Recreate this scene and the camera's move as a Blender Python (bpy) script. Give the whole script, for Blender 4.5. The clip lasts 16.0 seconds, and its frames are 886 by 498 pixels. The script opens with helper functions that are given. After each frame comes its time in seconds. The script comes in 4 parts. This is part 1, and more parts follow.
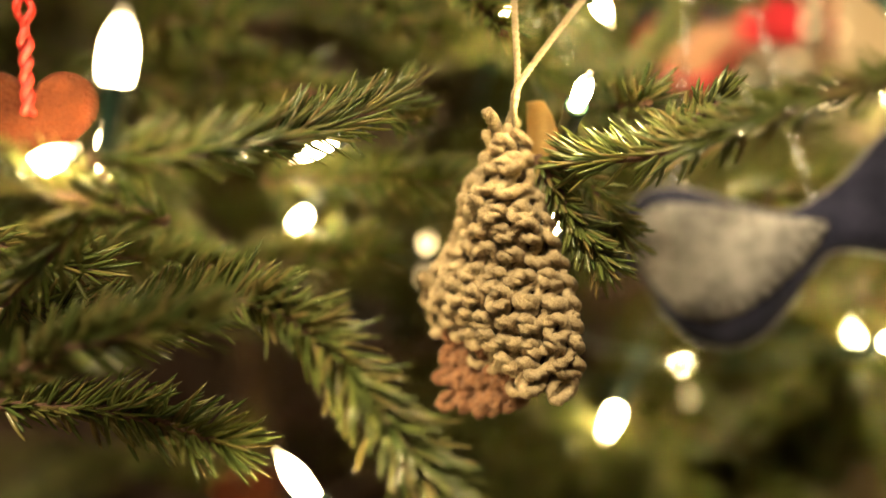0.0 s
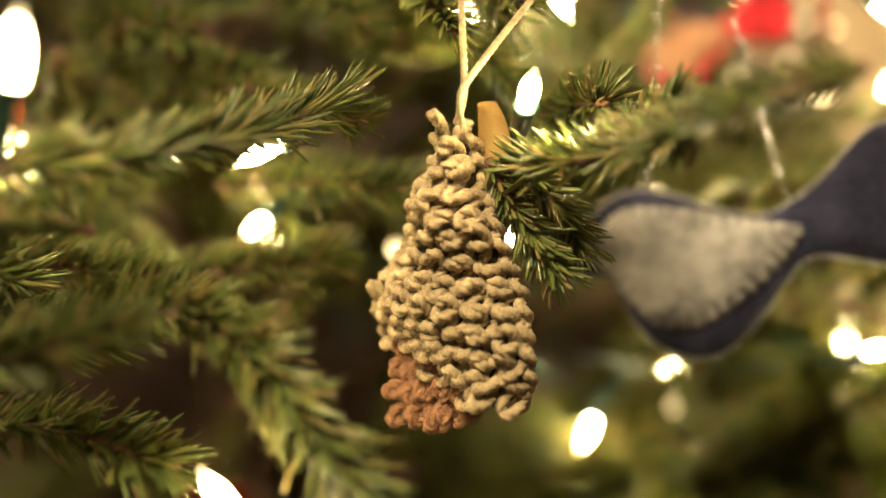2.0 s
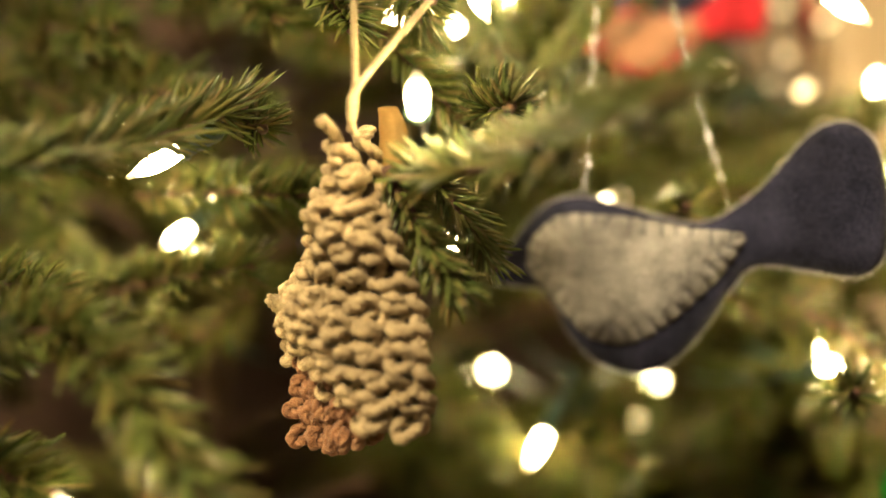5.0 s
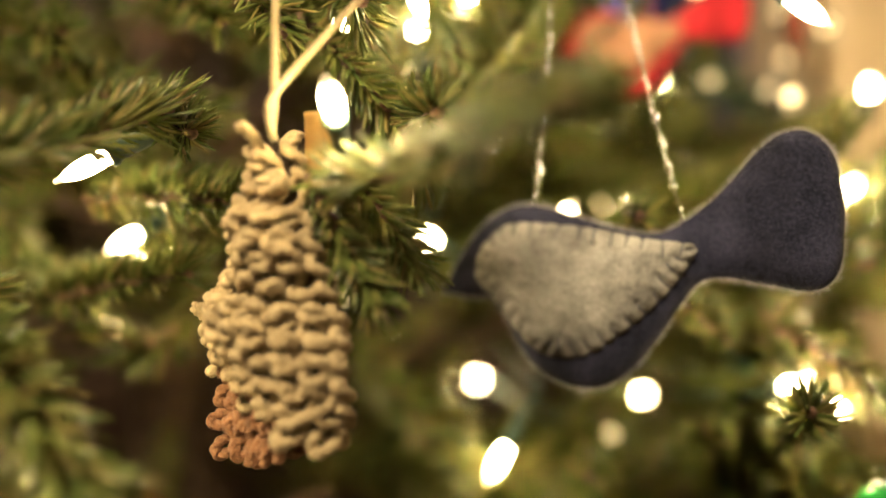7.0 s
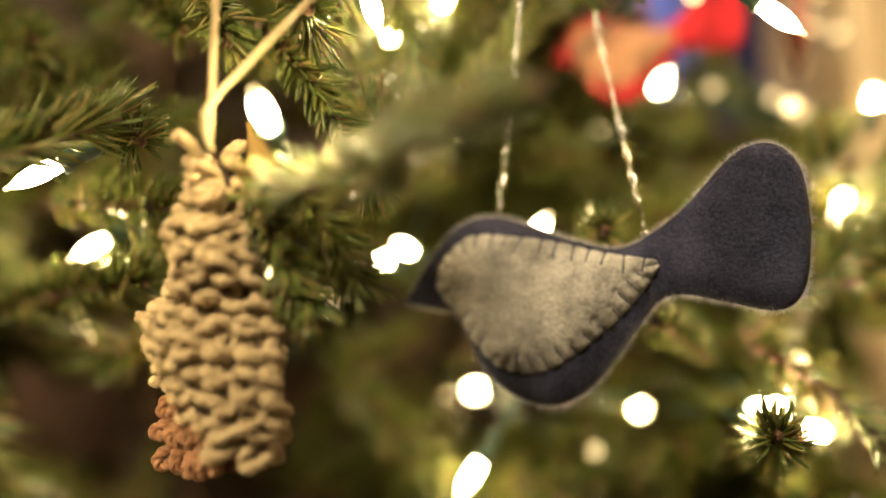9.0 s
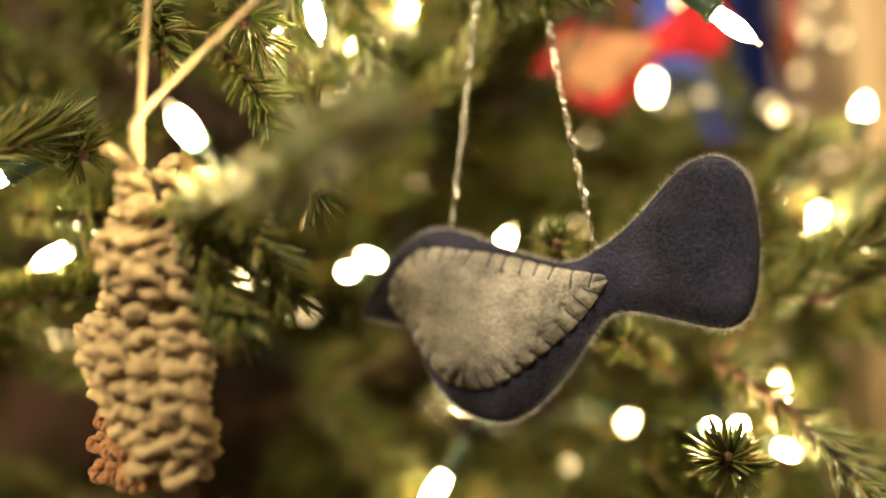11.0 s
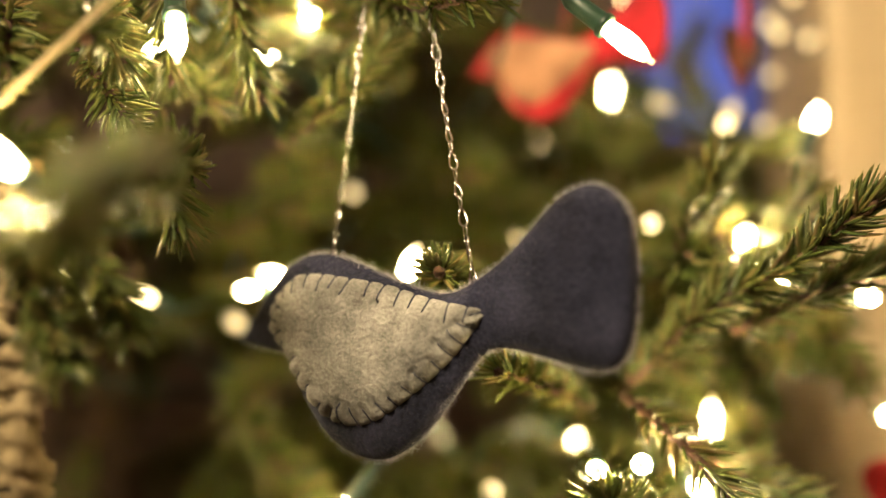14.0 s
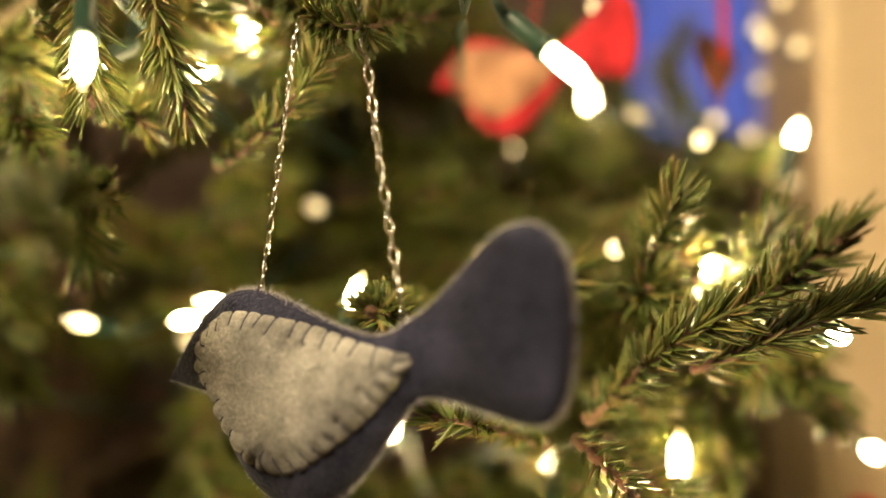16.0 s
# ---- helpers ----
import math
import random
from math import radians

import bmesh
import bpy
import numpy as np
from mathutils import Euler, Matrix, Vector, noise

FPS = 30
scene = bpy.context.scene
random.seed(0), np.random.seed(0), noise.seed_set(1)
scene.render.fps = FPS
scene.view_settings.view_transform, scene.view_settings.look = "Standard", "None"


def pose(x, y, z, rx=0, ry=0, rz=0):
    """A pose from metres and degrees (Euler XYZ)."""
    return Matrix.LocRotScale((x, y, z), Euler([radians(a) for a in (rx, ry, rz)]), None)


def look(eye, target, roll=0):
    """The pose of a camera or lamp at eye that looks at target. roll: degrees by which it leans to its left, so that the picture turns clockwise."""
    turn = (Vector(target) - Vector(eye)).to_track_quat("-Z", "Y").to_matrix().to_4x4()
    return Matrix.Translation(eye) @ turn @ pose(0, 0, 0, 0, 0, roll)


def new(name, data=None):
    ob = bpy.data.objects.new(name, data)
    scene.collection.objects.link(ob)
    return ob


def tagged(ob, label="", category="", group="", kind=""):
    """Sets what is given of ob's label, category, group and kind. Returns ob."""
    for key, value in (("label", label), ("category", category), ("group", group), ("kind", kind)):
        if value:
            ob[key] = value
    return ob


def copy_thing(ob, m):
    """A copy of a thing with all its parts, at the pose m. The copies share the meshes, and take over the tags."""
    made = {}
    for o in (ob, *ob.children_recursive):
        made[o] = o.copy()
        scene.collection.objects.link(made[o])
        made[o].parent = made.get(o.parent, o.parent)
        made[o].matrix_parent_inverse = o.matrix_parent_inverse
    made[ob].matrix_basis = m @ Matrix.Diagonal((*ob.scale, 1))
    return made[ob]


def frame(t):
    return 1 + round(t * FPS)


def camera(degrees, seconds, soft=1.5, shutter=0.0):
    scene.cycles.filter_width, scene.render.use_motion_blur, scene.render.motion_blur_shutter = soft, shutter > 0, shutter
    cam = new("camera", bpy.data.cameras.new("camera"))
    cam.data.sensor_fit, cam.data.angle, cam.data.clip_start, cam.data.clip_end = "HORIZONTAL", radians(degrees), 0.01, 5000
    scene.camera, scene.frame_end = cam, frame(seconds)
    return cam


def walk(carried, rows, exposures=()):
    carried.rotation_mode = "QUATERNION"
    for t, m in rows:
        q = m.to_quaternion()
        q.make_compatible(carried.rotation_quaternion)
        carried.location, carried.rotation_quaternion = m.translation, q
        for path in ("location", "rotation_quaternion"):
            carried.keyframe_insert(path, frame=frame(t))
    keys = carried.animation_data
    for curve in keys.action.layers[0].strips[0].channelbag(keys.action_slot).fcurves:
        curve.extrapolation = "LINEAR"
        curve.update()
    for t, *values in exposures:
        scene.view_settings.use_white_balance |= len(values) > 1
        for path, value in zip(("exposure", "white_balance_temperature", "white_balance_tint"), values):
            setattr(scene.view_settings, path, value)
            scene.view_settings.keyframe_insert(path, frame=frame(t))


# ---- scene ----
cam = camera(53.2, 16.0)
PATH = [
    (0, (0.025, 0.038, 1.242), (0.17, 2.032, 1.314), -3.3),
    (0.5, (0.031, 0.04, 1.242), (0.16, 2.034, 1.316), -3.5),
    (1, (0.038, 0.042, 1.242), (0.151, 2.037, 1.318), -3.5),
    (1.5, (0.042, 0.046, 1.243), (0.149, 2.042, 1.316), -3.5),
    (2, (0.047, 0.048, 1.243), (0.148, 2.044, 1.321), -3.5),
    (2.5, (0.053, 0.051, 1.243), (0.141, 2.047, 1.321), -3.5),
    (3, (0.059, 0.052, 1.244), (0.133, 2.05, 1.32), -3.5),
    (3.5, (0.066, 0.054, 1.246), (0.124, 2.052, 1.312), -3.3),
    (4, (0.074, 0.056, 1.246), (0.112, 2.054, 1.312), -3.4),
    (6.5, (0.11, 0.066, 1.246), (0.058, 2.064, 1.333), -3.0),
    (7, (0.118, 0.068, 1.246), (0.043, 2.065, 1.334), -2.8),
    (7.5, (0.124, 0.07, 1.246), (0.027, 2.066, 1.34), -2.7),
    (8, (0.131, 0.072, 1.246), (0.008, 2.066, 1.344), -2.4),
    (10.5, (0.166, 0.079, 1.25), (-0.077, 2.061, 1.36), -1.5),
    (11, (0.173, 0.081, 1.25), (-0.088, 2.061, 1.362), -1.4),
    (11.5, (0.18, 0.083, 1.251), (-0.092, 2.062, 1.36), -1.3),
    (12, (0.188, 0.086, 1.253), (-0.097, 2.062, 1.357), -1.2),
    (12.5, (0.197, 0.089, 1.255), (-0.108, 2.063, 1.351), -1.0),
    (13, (0.205, 0.093, 1.258), (-0.112, 2.066, 1.347), -0.8),
    (13.5, (0.211, 0.098, 1.261), (-0.114, 2.069, 1.342), -0.6),
    (14, (0.217, 0.103, 1.263), (-0.118, 2.073, 1.34), -0.6),
    (14.5, (0.222, 0.108, 1.267), (-0.121, 2.077, 1.335), -0.5),
    (15, (0.228, 0.113, 1.271), (-0.127, 2.08, 1.329), -0.4),
    (15.5, (0.232, 0.118, 1.274), (-0.128, 2.085, 1.333), -0.3),
    (16, (0.236, 0.124, 1.277), (-0.128, 2.09, 1.329), -0.3),
]
walk(cam, [(t, look(eye, target, roll)) for t, eye, target, roll in PATH])

ROOM_LAMP, BULB = 84.0, 310.0
LAMP_X, LAMP_Y = -0.24, -0.60

# the lens is open wide and focused on the hanging ornaments
cam.data.dof.use_dof = True
cam.data.dof.focus_distance = 0.254
cam.data.dof.aperture_fstop = 2.15

# ---- light ----
world = bpy.data.worlds.new("night")
scene.world = world
world.use_nodes = True
wn = world.node_tree
sky = wn.nodes.new("ShaderNodeTexSky")
sky.sky_type = "NISHITA"
sky.sun_disc = False
sky.sun_elevation = radians(-3.5)
sky.sun_rotation = radians(200)
wn.links.new(sky.outputs[0], wn.nodes["Background"].inputs[0])
wn.nodes["Background"].inputs[1].default_value = 0.3

room = bpy.data.lights.new("room_lamp_light", "AREA")
room.shape, room.size, room.energy, room.color = "DISK", 0.56, ROOM_LAMP, (1.0, 0.79, 0.46)
new("room_lamp_light", room).matrix_world = look((LAMP_X, LAMP_Y, 2.33), (0.12, 0.35, 1.25))


# ---- materials ----
def material(name, color, rough=0.6, metal=0.0):
    m = bpy.data.materials.new(name)
    m.use_nodes = True
    b = m.node_tree.nodes["Principled BSDF"]
    b.inputs["Base Color"].default_value = (*color, 1)
    b.inputs["Roughness"].default_value = rough
    b.inputs["Metallic"].default_value = metal
    return m, m.node_tree, b


def mottled(name, dark, light, scale, rough=0.7, bump=0.3, fine=None, depth=0.001, metal=0.0, stretch=(1, 1, 1)):
    """Two colours mixed by noise at two scales, with relief."""
    m, nt, b = material(name, light, rough, metal)
    co = nt.nodes.new("ShaderNodeTexCoord")
    mp = nt.nodes.new("ShaderNodeMapping")
    mp.inputs["Scale"].default_value = stretch
    nt.links.new(co.outputs["Object"], mp.inputs[0])
    a, f = nt.nodes.new("ShaderNodeTexNoise"), nt.nodes.new("ShaderNodeTexNoise")
    a.inputs["Scale"].default_value, f.inputs["Scale"].default_value = scale, fine or scale * 7
    a.inputs["Detail"].default_value = f.inputs["Detail"].default_value = 5
    mix = nt.nodes.new("ShaderNodeMath")
    mix.operation = "MULTIPLY_ADD"
    mix.inputs[1].default_value, mix.inputs[2].default_value = 0.5, 0.0
    add = nt.nodes.new("ShaderNodeMath")
    add.operation = "MULTIPLY_ADD"
    add.inputs[1].default_value = 0.5
    ramp = nt.nodes.new("ShaderNodeValToRGB")
    ramp.color_ramp.elements[0].position, ramp.color_ramp.elements[1].position = 0.36, 0.64
    ramp.color_ramp.elements[0].color, ramp.color_ramp.elements[1].color = (*dark, 1), (*light, 1)
    bp = nt.nodes.new("ShaderNodeBump")
    bp.inputs["Strength"].default_value, bp.inputs["Distance"].default_value = bump, depth
    for tex in (a, f):
        nt.links.new(mp.outputs[0], tex.inputs["Vector"])
    nt.links.new(a.outputs[0], mix.inputs[0])
    nt.links.new(f.outputs[0], add.inputs[0])
    nt.links.new(mix.outputs[0], add.inputs[2])
    nt.links.new(add.outputs[0], ramp.inputs[0])
    nt.links.new(ramp.outputs[0], b.inputs["Base Color"])
    nt.links.new(f.outputs[0], bp.inputs["Height"])
    nt.links.new(bp.outputs[0], b.inputs["Normal"])
    return m


def needle_material():
    m, nt, b = material("spruce_needle", (0.08, 0.12, 0.03), 0.21)
    b.inputs["Specular IOR Level"].default_value = 0.7
    g = nt.nodes.new("ShaderNodeNewGeometry")
    oi = nt.nodes.new("ShaderNodeObjectInfo")
    ramp = nt.nodes.new("ShaderNodeValToRGB")
    e = ramp.color_ramp.elements
    e[0].color, e[1].color = (0.066, 0.098, 0.026, 1), (0.208, 0.205, 0.056, 1)
    mid = ramp.color_ramp.elements.new(0.6)
    mid.color = (0.137, 0.155, 0.040, 1)
    old = ramp.color_ramp.elements.new(0.97)
    old.color = (0.20, 0.15, 0.055, 1)
    hsv = nt.nodes.new("ShaderNodeHueSaturation")
    mr = nt.nodes.new("ShaderNodeMapRange")
    mr.inputs["To Min"].default_value, mr.inputs["To Max"].default_value = 0.75, 1.25
    nt.links.new(oi.outputs["Random"], mr.inputs[0])
    nt.links.new(mr.outputs[0], hsv.inputs["Value"])
    nt.links.new(g.outputs["Random Per Island"], ramp.inputs[0])
    nt.links.new(ramp.outputs[0], hsv.inputs["Color"])
    nt.links.new(hsv.outputs[0], b.inputs["Base Color"])
    tr = nt.nodes.new("ShaderNodeBsdfTranslucent")
    nt.links.new(hsv.outputs[0], tr.inputs[0])
    ms = nt.nodes.new("ShaderNodeMixShader")
    ms.inputs[0].default_value = 0.28
    out = nt.nodes["Material Output"]
    nt.links.new(b.outputs[0], ms.inputs[1])
    nt.links.new(tr.outputs[0], ms.inputs[2])
    nt.links.new(ms.outputs[0], out.inputs[0])
    return m


def felt_material(name, dark, light, sheen):
    m = mottled(name, dark, light, 95, 0.95, 0.9, 900, 0.0009)
    b = m.node_tree.nodes["Principled BSDF"]
    nt = m.node_tree
    big, co = nt.nodes.new("ShaderNodeTexNoise"), nt.nodes.new("ShaderNodeTexCoord")
    big.inputs["Scale"].default_value, big.inputs["Detail"].default_value = 55, 3
    mr, hsv = nt.nodes.new("ShaderNodeMapRange"), nt.nodes.new("ShaderNodeHueSaturation")
    for k, v in zip(("From Min", "From Max", "To Min", "To Max"), (0.36, 0.64, 0.64, 1.24)):
        mr.inputs[k].default_value = v
    nt.links.new(co.outputs["Object"], big.inputs["Vector"])
    nt.links.new(big.outputs[0], mr.inputs[0])
    nt.links.new(mr.outputs[0], hsv.inputs["Value"])
    nt.links.new(b.inputs["Base Color"].links[0].from_socket, hsv.inputs["Color"])
    nt.links.new(hsv.outputs[0], b.inputs["Base Color"])
    b.inputs["Sheen Weight"].default_value = sheen
    b.inputs["Sheen Roughness"].default_value = 0.45
    b.inputs["Specular IOR Level"].default_value = 0.1
    return m


def yarn_material(name, dark, light):
    m = mottled(name, dark, light, 260, 0.95, 0.9, 2200, 0.0007)
    b = m.node_tree.nodes["Principled BSDF"]
    b.inputs["Sheen Weight"].default_value = 0.08
    b.inputs["Specular IOR Level"].default_value = 0.15
    return m


def bulb_material(name, glow):
    m, nt, b = material(name, (1, 0.95, 0.85), 0.08)
    b.inputs["Emission Color"].default_value = (1.0, 0.73, 0.34, 1)
    co = nt.nodes.new("ShaderNodeTexCoord")
    sep = nt.nodes.new("ShaderNodeSeparateXYZ")
    mr = nt.nodes.new("ShaderNodeMapRange")
    mr.inputs["From Min"].default_value, mr.inputs["From Max"].default_value = 0.0085, 0.0150
    mr.inputs["To Min"].default_value, mr.inputs["To Max"].default_value = glow, glow * 0.006
    nt.links.new(co.outputs["Object"], sep.inputs[0])
    nt.links.new(sep.outputs[2], mr.inputs[0])
    nt.links.new(mr.outputs[0], b.inputs["Emission Strength"])
    return m


NEEDLE = needle_material()
BARK = mottled("twig_bark", (0.038, 0.017, 0.009), (0.125, 0.060, 0.030), 180, 0.85, 0.8, 900, 0.001)
TRUNK = mottled("trunk_bark", (0.03, 0.018, 0.012), (0.12, 0.07, 0.045), 25, 0.9, 1.0, 140, 0.006)
NAVY = felt_material("navy_felt", (0.008, 0.009, 0.019), (0.033, 0.034, 0.064), 0.11)
GREY = felt_material("grey_felt", (0.160, 0.153, 0.146), (0.325, 0.313, 0.300), 0.15)
RED = felt_material("red_felt", (0.34, 0.014, 0.022), (0.45, 0.026, 0.036), 0.2)
PEACH = felt_material("peach_felt", (0.33, 0.165, 0.095), (0.42, 0.225, 0.135), 0.2)
RUST = felt_material("rust_felt", (0.055, 0.013, 0.004), (0.092, 0.024, 0.008), 0.1)
THREAD = yarn_material("navy_thread", (0.02, 0.022, 0.04), (0.05, 0.05, 0.08))
OLIVE_YARN = yarn_material("olive_tan_yarn", (0.185, 0.130, 0.068), (0.470, 0.370, 0.220))
AMBER_YARN = yarn_material("amber_yarn", (0.38, 0.25, 0.09), (0.60, 0.43, 0.17))
_an = AMBER_YARN.node_tree
_at, _am = _an.nodes.new("ShaderNodeBsdfTranslucent"), _an.nodes.new("ShaderNodeMixShader")
_at.inputs[0].default_value, _am.inputs[0].default_value = (0.62, 0.40, 0.13, 1), 0.5
_an.links.new(_an.nodes["Principled BSDF"].outputs[0], _am.inputs[1])
_an.links.new(_at.outputs[0], _am.inputs[2])
_an.links.new(_am.outputs[0], _an.nodes["Material Output"].inputs[0])
BROWN_YARN = yarn_material("brown_yarn", (0.105, 0.045, 0.022), (0.30, 0.155, 0.080))
SHADE_CORE = yarn_material("shade_core", (0.035, 0.024, 0.012), (0.065, 0.046, 0.024))
TWINE = yarn_material("cotton_twine", (0.25, 0.19, 0.11), (0.39, 0.315, 0.195))
DUSK_SPOT = mottled("dusk_spot_blue", (0.10, 0.20, 0.62), (0.16, 0.28, 0.78), 60, 0.3, 0.02, 500, 0.0002, 0.0)
GREEN_GLASS = mottled("green_glass", (0.01, 0.22, 0.03), (0.03, 0.38, 0.06), 300, 0.2, 0.4, 1500, 0.0004, 0.4)
CORD = mottled("red_cord", (0.32, 0.014, 0.010), (0.52, 0.04, 0.028), 300, 0.45, 0.4, 1600, 0.0005)
# navy fibres given a pale colour that paints in the rim light from behind
FUZZ_BACKLIT = yarn_material("backlit_fuzz", (0.34, 0.33, 0.38), (0.55, 0.53, 0.58))
NAP = yarn_material("navy_nap", (0.014, 0.015, 0.030), (0.044, 0.045, 0.080))
FUZZ_TAN = yarn_material("tan_fuzz", (0.35, 0.26, 0.13), (0.5, 0.4, 0.22))
BULB_GLASS = bulb_material("lit_bulb", BULB)
SOFT_GLASS = bulb_material("soft_bulb", 7.0)
GLINT_GLASS = bulb_material("faint_glint", 2.7)
SOCKET = mottled("green_socket", (0.006, 0.022, 0.014), (0.014, 0.04, 0.026), 90, 0.38, 0.15, 800, 0.0004)
WIRE = mottled("green_wire", (0.008, 0.032, 0.024), (0.018, 0.055, 0.04), 120, 0.35, 0.1, 900, 0.0003)
SILVER = material("silver_chain", (0.50, 0.49, 0.52), 0.07, 1.0)[0]
PLASTER = mottled("beige_plaster", (0.41, 0.305, 0.19), (0.48, 0.365, 0.23), 5, 0.85, 0.25, 220, 0.001)
PAINT = mottled("cream_paint", (0.38, 0.285, 0.175), (0.45, 0.345, 0.22), 9, 0.45, 0.15, 160, 0.0008)
UNLIT_BROWN = mottled("unlit_brown", (0.035, 0.016, 0.009), (0.075, 0.036, 0.02), 6, 0.6, 0.3, 60, 0.001, stretch=(6, 1, 1))
CEILING = mottled("white_ceiling", (0.70, 0.67, 0.62), (0.78, 0.75, 0.70), 4, 0.9, 0.2, 120, 0.001)
WOOD = mottled("oak_floor", (0.13, 0.065, 0.03), (0.26, 0.145, 0.07), 3, 0.4, 0.2, 45, 0.001, stretch=(1, 9, 1))
NIGHT_GLASS, _, _g = material("window_glass", (0.9, 0.95, 1.0), 0.02)
_g.inputs["Transmission Weight"].default_value = 1.0
_g.inputs["IOR"].default_value = 1.45
DUSK, _dn, _d = material("dusk_sky", (0.02, 0.03, 0.08), 1.0)
_d.inputs["Emission Color"].default_value = (0.16, 0.20, 0.66, 1)
_d.inputs["Emission Strength"].default_value = 0.75
NIGHT, _, _d = material("night_garden", (0.006, 0.008, 0.018), 1.0)
_d.inputs["Emission Color"].default_value = (0.10, 0.13, 0.42, 1)
_d.inputs["Emission Strength"].default_value = 0.10
SHADE, _, _s = material("lamp_shade", (0.9, 0.85, 0.75), 0.8)
_s.inputs["Emission Color"].default_value = (1.0, 0.8, 0.55, 1)
_s.inputs["Emission Strength"].default_value = 3.0


# ---- mesh helpers ----
def part(name, data, mat, parent=None, label="", smooth=True):
    """One mesh object from (verts, faces), or from a ready mesh, under parent."""
    if isinstance(data, tuple):
        me = bpy.data.meshes.new(name)
        me.from_pydata([tuple(map(float, v)) for v in data[0]], [], data[1])
        me.polygons.foreach_set("use_smooth", [smooth] * len(me.polygons))
        me.materials.append(mat)
        me.update()
    else:
        me = data
    ob = new(name, me)
    if parent is not None:
        ob.parent = parent
    if label:
        ob["label"] = label
    return ob


def spline(points, n):
    """n points along a smooth curve through the given points, evenly spaced."""
    p = np.array(points, float)
    if len(p) == 2:
        return p[0] + (p[1] - p[0]) * np.linspace(0, 1, n)[:, None]
    q = np.vstack([2 * p[0] - p[1], p, 2 * p[-1] - p[-2]])
    out = []
    for i in range(1, len(q) - 2):
        t = np.linspace(0, 1, 24, endpoint=False)[:, None]
        a, b, c, d = q[i - 1], q[i], q[i + 1], q[i + 2]
        out.append(0.5 * (2 * b + (c - a) * t + (2 * a - 5 * b + 4 * c - d) * t ** 2 + (3 * b - a - 3 * c + d) * t ** 3))
    out = np.vstack(out + [p[-1:]])
    s = np.r_[0, np.cumsum(np.linalg.norm(np.diff(out, axis=0), axis=1))]
    u = np.linspace(0, s[-1], n)
    return np.stack([np.interp(u, s, out[:, k]) for k in range(out.shape[1])], 1)


def frames(path):
    """Tangent and two normals along a path, carried without twist."""
    tan = np.gradient(path, axis=0)
    tan /= np.linalg.norm(tan, axis=1)[:, None] + 1e-12
    ref = np.array([0, 0, 1.0]) if abs(tan[0, 2]) < 0.9 else np.array([1.0, 0, 0])
    n1 = np.zeros_like(path)
    v = ref
    for i in range(len(path)):
        v = v - tan[i] * np.dot(v, tan[i])
        v = v / (np.linalg.norm(v) + 1e-12)
        n1[i] = v
    return tan, n1, np.cross(tan, n1)


def tube(path, radius, sides=8, ply=0, pitch=0.008, closed=False):
    """A round tube along path; ply > 0 twists that many strands into it."""
    path = np.asarray(path, float)
    n = len(path)
    tan, a, b = frames(path)
    if closed:
        tan = np.roll(path, -1, 0) - np.roll(path, 1, 0)
        tan /= np.linalg.norm(tan, axis=1)[:, None]
        a = path - path.mean(0)
        a -= tan * np.sum(a * tan, 1)[:, None]
        a /= np.linalg.norm(a, axis=1)[:, None]
        b = np.cross(tan, a)
    s = np.r_[0, np.cumsum(np.linalg.norm(np.diff(path, axis=0), axis=1))]
    r = np.broadcast_to(np.asarray(radius, float), (n,))
    th = np.linspace(0, 2 * np.pi, sides, endpoint=False)
    rr = r[:, None] * np.ones(sides)
    if ply:
        rr = rr * (0.60 + 0.48 * np.abs(np.cos(ply / 2 * (th[None] - 2 * np.pi * s[:, None] / pitch))))
    v = path[:, None] + rr[..., None] * (np.cos(th)[None, :, None] * a[:, None] + np.sin(th)[None, :, None] * b[:, None])
    v = v.reshape(-1, 3)
    f = []
    for i in range(n if closed else n - 1):
        j = (i + 1) % n
        for k in range(sides):
            m = (k + 1) % sides
            f.append((i * sides + k, i * sides + m, j * sides + m, j * sides + k))
    if not closed:
        f.append(tuple(range(sides))[::-1])
        f.append(tuple((n - 1) * sides + k for k in range(sides)))
    return v, f


def lathe(profile, sides=16):
    """A turned shape about z from (radius, height) pairs."""
    th = np.linspace(0, 2 * np.pi, sides, endpoint=False)
    v, f = [], []
    for r, z in profile:
        v += [(r * np.cos(t), r * np.sin(t), z) for t in th]
    for i in range(len(profile) - 1):
        for k in range(sides):
            m = (k + 1) % sides
            f.append((i * sides + k, i * sides + m, (i + 1) * sides + m, (i + 1) * sides + k))
    f.append(tuple(range(sides))[::-1])
    f.append(tuple((len(profile) - 1) * sides + k for k in range(sides)))
    return v, f


def join(pieces):
    v, f, o = [], [], 0
    for pv, pf in pieces:
        v.append(np.asarray(pv, float))
        f += [tuple(i + o for i in face) for face in pf]
        o += len(pv)
    return np.vstack(v), f


def box(x0, y0, z0, x1, y1, z1, bevel=0.0):
    bm = bmesh.new()
    bmesh.ops.create_cube(bm, size=1, matrix=Matrix.Translation(((x0 + x1) / 2, (y0 + y1) / 2, (z0 + z1) / 2)) @ Matrix.Diagonal((x1 - x0, y1 - y0, z1 - z0, 1)))
    if bevel:
        bmesh.ops.bevel(bm, geom=bm.edges[:], offset=bevel, segments=2, affect="EDGES", profile=0.5)
    bm.verts.index_update()
    data = ([tuple(v.co) for v in bm.verts], [tuple(v.index for v in f.verts) for f in bm.faces])
    bm.free()
    return data


def turn_to(direction):
    """The turn that brings z to a direction."""
    return Vector(direction).to_track_quat("Z", "Y").to_matrix().to_4x4()


